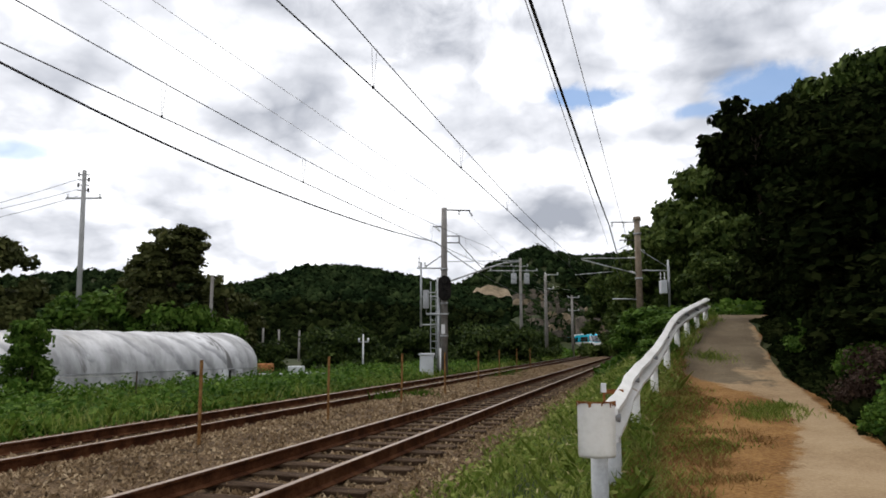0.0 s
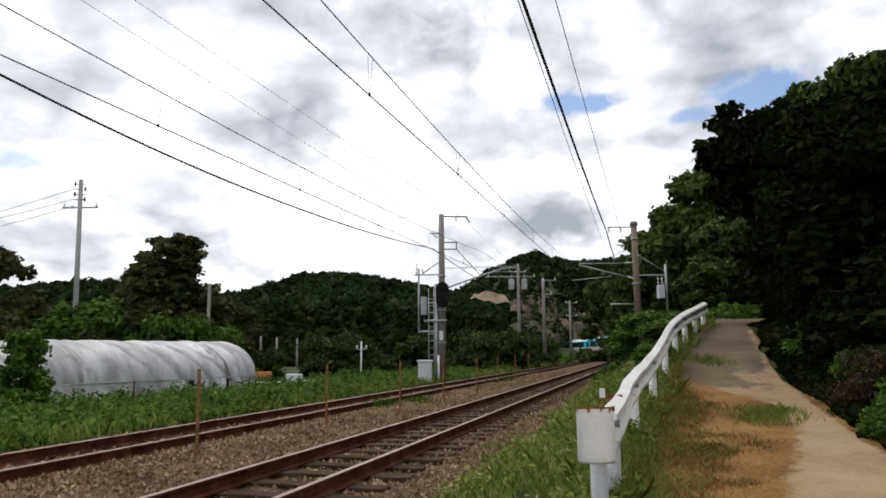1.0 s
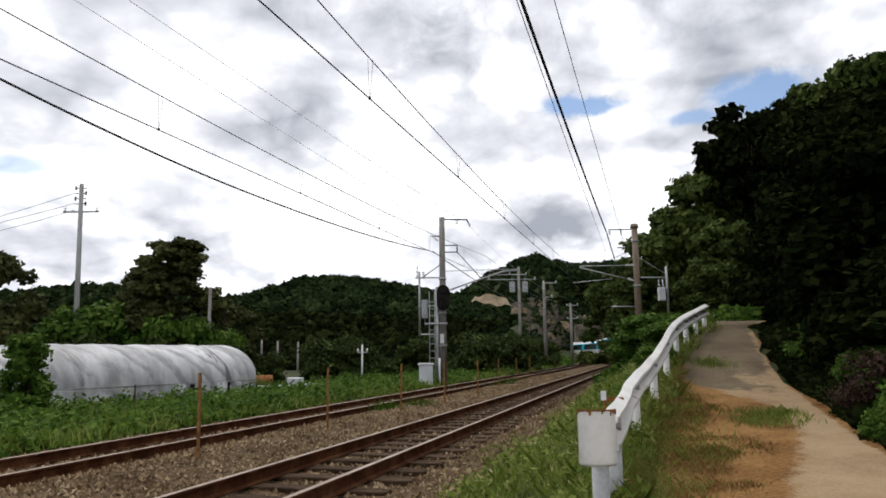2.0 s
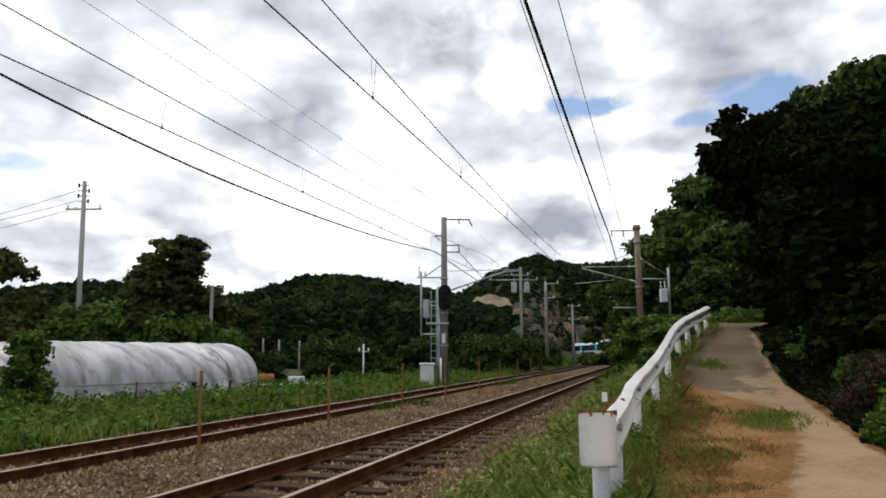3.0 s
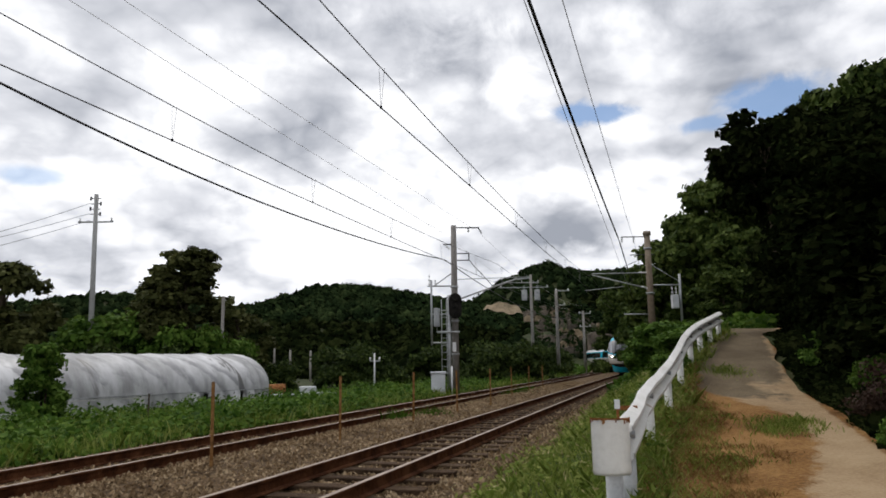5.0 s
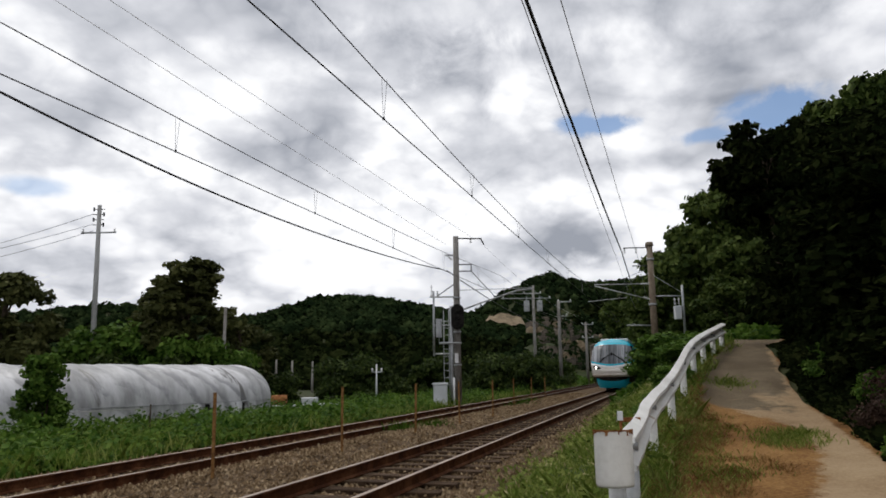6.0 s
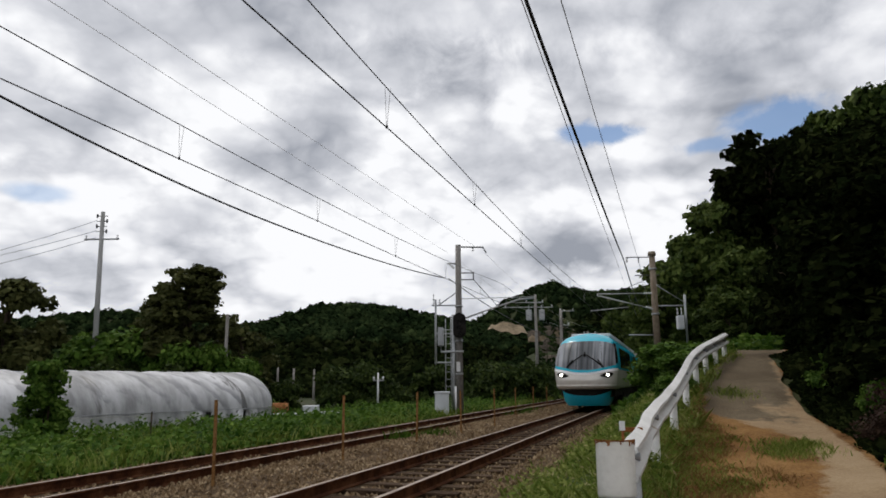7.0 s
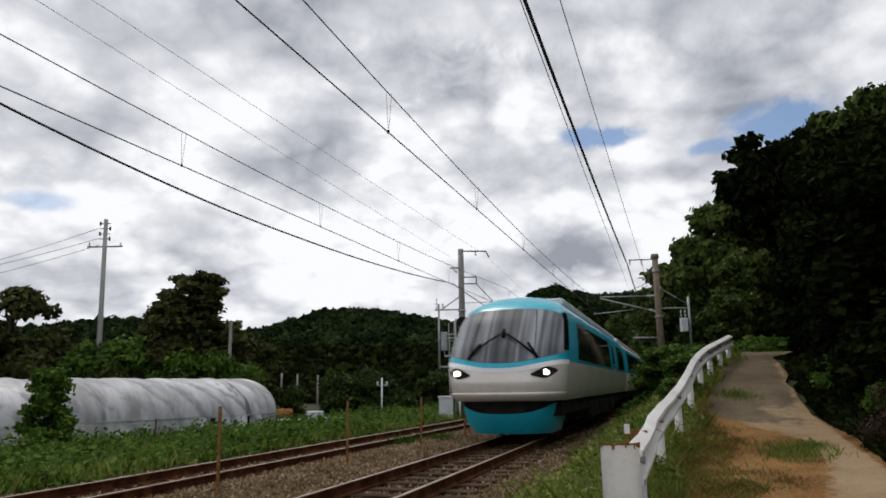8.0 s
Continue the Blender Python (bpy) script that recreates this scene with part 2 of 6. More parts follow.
M["insulator"] = material("white_porcelain", [(0.6, 0.6, 0.6), (0.75, 0.75, 0.75)], spec=0.35, rough=0.25, scale=3, fine=30, bump=0)
M["bark"] = material("tree_bark", [(0.03, 0.022, 0.016), (0.09, 0.07, 0.05)], scale=3, fine=20, bump=0.8, stretch=(3, 3, 0.6))
def leaf(name, cols, tr=0.22, scale=0.3, spec=0.04):
    return material(name, cols, rough=0.65, scale=scale, fine=2.5, bump=0, island=0.55, translucent=tr, spec=spec)
# evergreen leaf darkened to near black, the wood's shade put into its colour
M["leaf_dark"] = leaf("evergreen_leaf_with_shade", [(0.0022, 0.0036, 0.0014), (0.0065, 0.0105, 0.0035), (0.034, 0.042, 0.013)], 0.12, 0.3, 0.0)
M["leaf_mid"] = leaf("broadleaf_green", [(0.006, 0.014, 0.003), (0.042, 0.066, 0.014), (0.15, 0.19, 0.05)])
M["leaf_hedge"] = leaf("hedge_leaf", [(0.006, 0.012, 0.003), (0.026, 0.043, 0.010), (0.10, 0.13, 0.033)])
M["leaf_fresh"] = leaf("fresh_green_leaf", [(0.012, 0.034, 0.005), (0.06, 0.115, 0.016), (0.17, 0.25, 0.05)])
M["leaf_olive"] = leaf("olive_leaf", [(0.018, 0.022, 0.006), (0.055, 0.062, 0.02), (0.13, 0.13, 0.045)])
# the hill woods' deep shade and lit patches are put into these tones
M["leaf_far"] = material("far_canopy_with_light_and_shade", [(0.0035, 0.0075, 0.0035), (0.011, 0.020, 0.0075), (0.05, 0.07, 0.025)], rough=0.9, scale=0.06, fine=1.6,
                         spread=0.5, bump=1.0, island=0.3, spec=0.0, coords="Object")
M["grass"] = leaf("verge_grass_blade", [(0.06, 0.10, 0.012), (0.17, 0.225, 0.04), (0.42, 0.42, 0.15)], 0.35, 1.2)
M["grass_dry"] = leaf("dry_grass_blade", [(0.09, 0.045, 0.015), (0.20, 0.115, 0.04), (0.33, 0.22, 0.09)], 0.3, 1.2)
M["straw"] = leaf("straw_seed_head", [(0.24, 0.20, 0.09), (0.38, 0.33, 0.16), (0.52, 0.46, 0.26)], 0.3, 1.2)
M["verge_leaf"] = leaf("verge_weed_leaf", [(0.025, 0.05, 0.006), (0.12, 0.165, 0.026), (0.34, 0.35, 0.11)], 0.3, 1.0)
M["bramble"] = leaf("dead_bramble_leaf", [(0.014, 0.008, 0.006), (0.045, 0.028, 0.021), (0.11, 0.072, 0.052)], 0.15, 1.0)
M["weed"] = leaf("weed_leaf", [(0.010, 0.034, 0.004), (0.048, 0.10, 0.011), (0.15, 0.225, 0.038)], 0.3, 0.8)
M["vinyl"] = material("weathered_white_vinyl", [(0.24, 0.24, 0.24), (0.43, 0.43, 0.44), (0.62, 0.62, 0.64)], rough=0.45, scale=0.8, fine=3.0, bump=0.25, spread=0.3,
                      stretch=(1.0, 0.32, 0.32), spec=0.2, spots=[((0.14, 0.135, 0.13), 1.1, 0.615), ((0.17, 0.165, 0.155), 4.0, 0.66)])
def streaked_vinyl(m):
    """Wrinkle shade painted as dark folds slanting down the sheet, one to a hoop."""
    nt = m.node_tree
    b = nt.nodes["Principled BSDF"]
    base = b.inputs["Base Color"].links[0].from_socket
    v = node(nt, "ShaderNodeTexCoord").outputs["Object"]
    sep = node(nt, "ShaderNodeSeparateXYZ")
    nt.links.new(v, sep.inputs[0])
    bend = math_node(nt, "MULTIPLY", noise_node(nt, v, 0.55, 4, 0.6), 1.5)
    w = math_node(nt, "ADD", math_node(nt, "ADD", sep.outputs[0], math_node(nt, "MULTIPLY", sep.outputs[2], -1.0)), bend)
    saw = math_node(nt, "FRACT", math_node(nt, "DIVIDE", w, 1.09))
    fold_shade = math_node(nt, "MULTIPLY", map_node(nt, saw, 0.45, 0.78, 0, 1), map_node(nt, saw, 0.98, 0.90, 0, 1))
    fold_shade = math_node(nt, "MULTIPLY", fold_shade, map_node(nt, noise_node(nt, v, 0.9, 5, 0.65), 0.38, 0.58, 0.1, 0.65))
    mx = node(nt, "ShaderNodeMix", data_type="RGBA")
    nt.links.new(fold_shade, mx.inputs["Factor"])
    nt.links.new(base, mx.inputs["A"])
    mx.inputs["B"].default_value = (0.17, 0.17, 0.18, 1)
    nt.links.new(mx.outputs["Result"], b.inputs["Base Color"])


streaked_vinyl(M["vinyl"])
M["earth_cut"] = material("bare_earth_cutting", [(0.09, 0.07, 0.045), (0.20, 0.155, 0.10), (0.30, 0.235, 0.16)], scale=0.2, fine=1.5, bump=0.6)
M["masonry"] = material("stained_retaining_wall", [(0.05, 0.044, 0.035), (0.12, 0.10, 0.08), (0.22, 0.18, 0.14)], scale=0.25, fine=2.0, bump=0.5)
M["teal"] = material("sea_blue_train_paint", [(0.010, 0.36, 0.49), (0.015, 0.43, 0.57)], rough=0.25, scale=0.6, fine=9, bump=0, spec=0.5)
M["pearl"] = material("pearl_white_train_paint", [(0.64, 0.60, 0.55), (0.76, 0.725, 0.68)], rough=0.2, metal=0.18, scale=0.5, fine=8, bump=0, spec=0.5)
M["roof_white"] = material("train_roof_paint", [(0.55, 0.56, 0.57), (0.72, 0.73, 0.74)], spec=0.35, rough=0.5, scale=0.6, fine=8, bump=0.05)
M["line_white"] = material("bright_white_stripe", [(0.78, 0.78, 0.78), (0.84, 0.84, 0.84)], spec=0.4, rough=0.35, scale=0.6, fine=8, bump=0)
M["under"] = material("sooty_underframe", [(0.008, 0.008, 0.008), (0.03, 0.027, 0.024)], rough=0.8, scale=3, fine=20, bump=0.2)
M["train_glass"] = material("tinted_train_glass", [(0.006, 0.008, 0.010), (0.012, 0.014, 0.016)], rough=0.05, scale=1, fine=3, bump=0, spec=0.5)
M["rubber"] = material("black_wiper_rubber", [(0.006, 0.006, 0.006), (0.012, 0.012, 0.012)], rough=0.7, scale=3, fine=20, bump=0)
M["headlight"] = glow("lit_headlight", (1.0, 0.93, 0.82), 9.0)
M["lens_dark"] = material("dark_lamp_recess", [(0.008, 0.008, 0.008), (0.02, 0.018, 0.016)], rough=0.3, scale=3, fine=20, bump=0)
M["box_paint"] = material("pale_grey_cabinet_paint", [(0.50, 0.52, 0.54), (0.64, 0.66, 0.68)], spec=0.35, rough=0.5, scale=2, fine=20, bump=0.05)
M["rope"] = material("pale_rope", [(0.35, 0.34, 0.32), (0.5, 0.49, 0.46)], scale=5, fine=40, bump=0.1)


# ---- mesh helpers ----
def part(name, bm, mat, parent=None, label=""):
    me = bpy.data.meshes.new(name)
    bm.to_mesh(me)
    bm.free()
    me.materials.append(mat)
    ob = new(name, me)
    ob.parent = parent
    if label:
        ob["label"] = label
    return ob


def mesh_from(name, verts, faces, mat, parent=None, smooth=False):
    me = bpy.data.meshes.new(name)
    me.from_pydata(verts, [], faces)
    me.materials.append(mat)
    if smooth:
        me.polygons.foreach_set("use_smooth", [True] * len(me.polygons))
    me.update()
    ob = new(name, me)
    ob.parent = parent
    return ob


def quads_mesh(name, co, mat, parent=None, per=4):
    """A mesh of loose polygons with `per` corners each, from an array (n, per, 3)."""
    n = len(co)
    me = bpy.data.meshes.new(name)
    me.vertices.add(n * per)
    me.vertices.foreach_set("co", np.asarray(co, dtype=np.float32).ravel())
    me.loops.add(n * per)
    me.loops.foreach_set("vertex_index", np.arange(n * per, dtype=np.int32))
    me.polygons.add(n)
    me.polygons.foreach_set("loop_start", np.arange(0, n * per, per, dtype=np.int32))
    me.materials.append(mat)
    me.update(calc_edges=True)
    ob = new(name, me)
    ob.parent = parent
    return ob


def thing(name, label, category, at=None, group="", kind=""):
    ob = new(name)
    ob.empty_display_size = 0.1
    if at is not None:
        ob.matrix_basis = at
    return tagged(ob, label, category, group, kind)


def add_box(bm, x0, x1, y0, y1, z0, z1, bevel=0.0, m=None):
    r = bmesh.ops.create_cube(bm, size=1)
    vs = r["verts"]
    for v in vs:
        v.co = Vector(((x0 + x1) / 2 + v.co.x * (x1 - x0), (y0 + y1) / 2 + v.co.y * (y1 - y0), (z0 + z1) / 2 + v.co.z * (z1 - z0)))
    if bevel:
        es = list({e for v in vs for e in v.link_edges})
        r = bmesh.ops.bevel(bm, geom=es, offset=bevel, segments=2, affect="EDGES", profile=0.5)
        vs = list({v for f in r["faces"] for v in f.verts} | {v for v in vs if v.is_valid})
    if m is not None:
        bmesh.ops.transform(bm, matrix=m, verts=[v for v in vs if v.is_valid])


def add_tube(bm, points, radius, sides=8, cap=True):
    """A round bar along points; radius: one number or one a point."""
    pts = [Vector(p) for p in points]
    rad = radius if isinstance(radius, (list, tuple)) else [radius] * len(pts)
    rings = []
    for i, p in enumerate(pts):
        d = (pts[min(i + 1, len(pts) - 1)] - pts[max(i - 1, 0)]).normalized()
        ref = Vector((0, 0, 1)) if abs(d.z) < 0.9 else Vector((1, 0, 0))
        a = d.cross(ref).normalized()
        b = d.cross(a)
        rings.append([bm.verts.new(p + (a * math.cos(k * math.tau / sides) + b * math.sin(k * math.tau / sides)) * rad[i]) for k in range(sides)])
    for r0, r1 in zip(rings, rings[1:]):
        for k in range(sides):
            f = bm.faces.new((r0[k], r0[(k + 1) % sides], r1[(k + 1) % sides], r1[k]))
            f.smooth = sides > 5
    if cap:
        bm.faces.new(rings[0][::-1])
        bm.faces.new(rings[-1])


def tube(name, points, radius, mat, parent=None, sides=8, label=""):
    bm = bmesh.new()
    add_tube(bm, points, radius, sides)
    return part(name, bm, mat, parent, label)


def box(name, x0, x1, y0, y1, z0, z1, mat, parent=None, bevel=0.01, label=""):
    bm = bmesh.new()
    add_box(bm, x0, x1, y0, y1, z0, z1, bevel)
    return part(name, bm, mat, parent, label)


def smoothstep(a, b, x):
    t = np.clip((np.asarray(x, dtype=float) - a) / (b - a), 0, 1)
    return t * t * (3 - 2 * t)


# ---- the plan ----
# Near track: straight on the heading TURN, then an arc to the left. Rail tops at z = 0.
TURN, OFFSET, STRAIGHT, RADIUS, SPACING, GAUGE = 0.289, -3.727, 80.0, 300.0, 3.905, 1.067
ALONG = np.array([math.sin(TURN), math.cos(TURN)])
ACROSS = np.array([math.cos(TURN), -math.sin(TURN)])
CENTRE = ALONG * STRAIGHT + ACROSS * (OFFSET - RADIUS)


def track(s, off=0.0):
    """Plan point at s metres along the near track, off metres to its right, and the heading there (unit)."""
    if s <= STRAIGHT:
        p, d = ALONG * s + ACROSS * (OFFSET + off), ALONG
    else:
        a = (s - STRAIGHT) / RADIUS
        n = ACROSS * math.cos(a) + ALONG * math.sin(a)
        p, d = CENTRE + n * (RADIUS + off), ALONG * math.cos(a) - ACROSS * math.sin(a)
    return p, d


def track_coords(x, y):
    """Distance along and offset to the right of the near track, for arrays."""
    s = x * ALONG[0] + y * ALONG[1]
    n = x * ACROSS[0] + y * ACROSS[1] - OFFSET
    dx, dy = x - CENTRE[0], y - CENTRE[1]
    r = np.hypot(dx, dy)
    a = np.arctan2(dx * ALONG[0] + dy * ALONG[1], dx * ACROSS[0] + dy * ACROSS[1])
    arc = s > STRAIGHT
    return np.where(arc, STRAIGHT + np.maximum(a, 0) * RADIUS, s), np.where(arc, r - RADIUS, n)


ROAD_Y = [-60, 0, 3, 4.9, 9, 12.5, 14.6, 18, 20, 24, 40, 70, 120]
ROAD_Z = [-0.3, -0.22, -0.1, 0.02, 0.20, 0.58, 1.10, 1.77, 1.98, 2.02, 1.2, 0.0, -0.3]
RAIL_X = [-8.0, -0.3, 0.5, 1.03, 2.31, 3.73, 4.78, 6.71, 7.8, 9.6, 12.0, 19.0, 38.0]     # guardrail line
EDGE_X = [-4.0, 2.2, 3.1, 3.7, 5.0, 6.0, 6.6, 7.9, 9.2, 12.2, 14.5, 22.0, 42.0]          # far edge of the road


def ridge(x, y, xs, zs, at, width):
    return np.interp(x, xs, zs, left=zs[0] * 0.6, right=zs[-1] * 0.7) * np.exp(-((y - at) / width) ** 2)


def ground_z(x, y):
    x, y = np.asarray(x, dtype=float), np.asarray(y, dtype=float)
    s, n = track_coords(x, y)
    rz, gx, ex = np.interp(y, ROAD_Y, ROAD_Z), np.interp(y, ROAD_Y, RAIL_X), np.interp(y, ROAD_Y, EDGE_X)
    bed = -0.34
    # verge between the near track and the guardrail
    gs, gn = track_coords(gx, y)
    k = np.clip((n - 1.7) / np.maximum(gn - 1.7, 0.5), 0, 1)
    right = bed + (rz - bed) * (k ** 0.8)
    # hillside beyond the road
    d = np.maximum(x - ex, 0)
    hill = 0.18 * smoothstep(0, 1.2, d) + 0.5 * np.maximum(d - 0.8, 0)
    hill = np.where(hill > 20, 20 + (hill - 20) * 0.25, hill)
    hill = hill * smoothstep(-40, -5, y) * (1 - smoothstep(90, 200, y))
    right = np.where(x > gx, rz, right) + np.minimum(hill, 30)
    right = np.where(y > 60, bed + (right - bed) * (1 - smoothstep(60, 130, y)), right)
    left = bed - 0.15 * smoothstep(0, 3, -n - 5.5) - 0.5 * smoothstep(8, 40, -n - 5.5)
    z = np.where(n > 1.7, right, np.where(n < -5.4, left, bed))
    far = ridge(x, y, [-330, -260, -145, -127, -109, -81, -62, -45, -30, -9, 10, 40, 90], [22, 26, 32, 33, 38, 47, 47, 45, 42, 38, 33, 22, 12], 450, 130)
    far = np.maximum(far, ridge(x, y, [-60, 20, 45, 58, 68, 78, 90, 110, 140, 190, 300, 600], [20, 52, 68, 72, 79, 83, 78, 74, 74, 78, 90, 100], 620, 170))
    far = np.maximum(far, ridge(x, y, [-1400, -700, -500, -430, -400, -330, -270, 200], [60, 70, 84, 88, 86, 80, 68, 40], 900, 160))
    far = np.maximum(far, ridge(x, y, [0, 18, 40, 70, 120, 260], [0, 8, 17, 24, 34, 50], 235, 60))
    return z + np.where(y > 120, far, 0) * smoothstep(120, 200, y)


def build_ground():
    xs = np.concatenate([np.linspace(-1600, -120, 50), np.linspace(-110, -30, 40), np.arange(-29, -12, 0.8), np.arange(-12, 14, 0.28), np.arange(14, 40, 0.9),
                         np.linspace(41, 130, 40), np.linspace(140, 1600, 50)])
    ys = np.concatenate([np.linspace(-400, -30, 12), np.arange(-28, 0, 2.0), np.arange(0, 26, 0.3), np.arange(26, 60, 0.9), np.linspace(61, 220, 70), np.linspace(226, 1100, 90),
                         np.linspace(1130, 3000, 14)])
    X, Y = np.meshgrid(xs, ys)
    Z = ground_z(X, Y)
    rng = np.random.default_rng(3)
    s, n = track_coords(X, Y)
    Z += rng.normal(0, 0.02, Z.shape) * ((n > 2.2) | (n < -6.5))
    nx = len(xs)
    verts = np.stack([X, Y, Z], -1).reshape(-1, 3).tolist()
    faces = [(j * nx + i, j * nx + i + 1, (j + 1) * nx + i + 1, (j + 1) * nx + i) for j in range(len(ys) - 1) for i in range(nx - 1)]
    ob = mesh_from("ground", verts, faces, M["ground"], smooth=True)
    tagged(ob, "grassy valley ground rising into wooded hills", "ground", kind="structure")


build_ground()


def soil_at(x, y):
    """Shares of sand and of worn concrete at a point of the lane."""
    d = x - float(np.interp(y, SAND_Y, SAND_X))
    edge = float(np.interp(y, ROAD_Y, EDGE_X)) - x
    sand = float(smoothstep(-0.35, 0.45, d)) * float(smoothstep(-0.15, 0.25, edge))
    grey = float(smoothstep(11.0, 12.9, y + 1.3 * noise.noise(Vector((x * 0.9, y * 0.5, 3.0))))) * 0.82 * float(smoothstep(-0.5, 0.1, d)) * (0.45 + 0.55 * float(smoothstep(0.0, 0.35, edge)))
    return sand, grey


def strip(name, ys, left, right, lift, label, category, cols):
    """A sheet laid on the ground between two lines, carrying the shares of soil."""
    rng = np.random.default_rng(5)
    verts, faces, soil = [], [], []
    for y in ys:
        a, b = float(left(y)), float(right(y))
        for i in range(cols):
            x = a + (b - a) * i / (cols - 1)
            ruts = 0.018 * noise.noise(Vector((x * 1.6, y * 0.7, 6.0))) + 0.008 * noise.noise(Vector((x * 5.0, y * 4.0, 2.0)))
            verts.append((x, y, float(ground_z(x, y)) + lift + ruts + rng.normal(0, 0.002)))
            soil.append((*soil_at(x, y), 0.0, 1.0))
    for j in range(len(ys) - 1):
        for i in range(cols - 1):
            k = j * cols + i
            faces.append((k, k + 1, k + cols + 1, k + cols))
    ob = mesh_from(name, verts, faces, M["lane"], smooth=True)
    ob.data.color_attributes.new("soil", "FLOAT_COLOR", "POINT").data.foreach_set("color", [c for q in soil for c in q])
    return tagged(ob, label, category, kind="structure")


def wobble(y, seed, amp):
    return amp * noise.noise(Vector((y * 0.35, seed, 0.3))) + amp * 0.5 * noise.noise(Vector((y * 1.1, seed, 4.3)))


ROAD_YS = list(np.arange(-8, 4, 0.4)) + list(np.arange(4, 27, 0.12))
SAND_Y = [-8, 0, 5, 5.8, 7.0, 8.5, 10.2, 11.6, 13, 16, 18.5, 20, 27]
SAND_X = [-2.0, 0.9, 2.35, 2.7, 3.35, 4.15, 4.75, 4.5, 4.5, 5.6, 7.0, 7.8, 11.5]
SEAM = lambda y: float(np.interp(y, ROAD_Y, RAIL_X)) * 0.5 + float(np.interp(y, SAND_Y, SAND_X)) * 0.5
strip("dirt_shoulder", ROAD_YS, lambda y: np.interp(y, ROAD_Y, RAIL_X) + 0.1, SEAM, 0.075,
      "brown bare dirt shoulder with dry grass beside the road", "shoulder", 16)
strip("road", ROAD_YS, SEAM, lambda y: np.interp(y, ROAD_Y, EDGE_X) + wobble(y, 11, 0.2), 0.075, "narrow lane of red dirt, pale sand and grey concrete climbing to a crest", "road", 42)


# ---- tracks ----
S_STEPS = list(np.arange(-24, 80, 4.0)) + list(np.arange(80, 236, 3.0))


def swept(name, profile, off, mat, parent, z=0.0):
    """A closed profile (across, up) carried along the track."""
    verts, faces = [], []
    k = len(profile)
    for s in S_STEPS:
        for a, h in profile:
            p, _ = track(s, off + a)
            verts.append((p[0], p[1], z + h))
    for j in range(len(S_STEPS) - 1):
        for i in range(k):
            faces.append((j * k + i, j * k + (i + 1) % k, (j + 1) * k + (i + 1) % k, (j + 1) * k + i))
    faces.append(tuple(range(k))[::-1])
    return mesh_from(name, verts, faces, mat, parent)


def build_ballast():
    cols = [-6.3, -5.75, -5.3, -4.4, -3.9, -3.4, -2.9, -2.45, -1.95, -1.45, -0.5, 0, 0.5, 1.2, 1.6, 2.1]
    hs = [-0.5, -0.24, -0.19, -0.19, -0.2, -0.19, -0.15, -0.08, -0.06, -0.14, -0.18, -0.19, -0.18, -0.18, -0.22, -0.45]
    rng = np.random.default_rng(8)
    steps = list(np.arange(-14, 60, 0.5)) + list(np.arange(60, 236, 3.0))
    verts, faces = [], []
    for s in steps:
        for o, h in zip(cols, hs):
            p, _ = track(s, o)
            verts.append((p[0], p[1], h - 0.03 + rng.normal(0, 0.012)))
    k = len(cols)
    for j in range(len(steps) - 1):
        for i in range(k - 1):
            faces.append((j * k + i, j * k + i + 1, (j + 1) * k + i + 1, (j + 1) * k + i))
    ob = mesh_from("ballast_bed", verts, faces, M["bed"], smooth=True)
    tagged(ob, "rust-brown crushed stone ballast under both tracks", "ballast", kind="structure")
    # loose stones
    n = 46000
    s = rng.uniform(0, 1, n) ** 1.5 * 44 + 2.0
    o = rng.uniform(-5.9, 2.0, n)
    keep = np.ones(n, bool)
    for c in (0, -SPACING):
        for r in (-0.5335, 0.5335):
            keep &= np.abs(o - c - r) > 0.09
    s, o = s[keep], o[keep]
    base = np.interp(o, cols, hs)
    P = ALONG[None] * s[:, None] + ACROSS[None] * (OFFSET + o)[:, None]
    size = rng.uniform(0.016, 0.044, len(s)) * np.clip(0.8 + s * 0.012, 0.8, 1.3)
    tet = np.array([(1, 0, -0.5), (-0.5, 0.9, -0.4), (-0.5, -0.9, -0.5), (0.1, 0.1, 0.8), (0.7, 0.6, 0.2)])
    ang = rng.uniform(0, math.tau, len(s))
    jit = rng.normal(0, 0.25, (len(s), 5, 3)) + tet[None]
    c, sn = np.cos(ang)[:, None], np.sin(ang)[:, None]
    q = np.stack([jit[..., 0] * c - jit[..., 1] * sn, jit[..., 0] * sn + jit[..., 1] * c, jit[..., 2]], -1) * size[:, None, None]
    q += np.concatenate([P, (base + rng.uniform(-0.02, 0.012, len(s)))[:, None]], 1)[:, None, :]
    tri = np.array([(0, 1, 3), (1, 2, 3), (2, 0, 4), (0, 3, 4), (2, 4, 3)])
    ob = quads_mesh("ballast_stones", q[:, tri].reshape(-1, 3, 3), M["ballast"], per=3)
    tagged(ob, "loose brown and grey ballast stones", "ballast stones", kind="stuff")


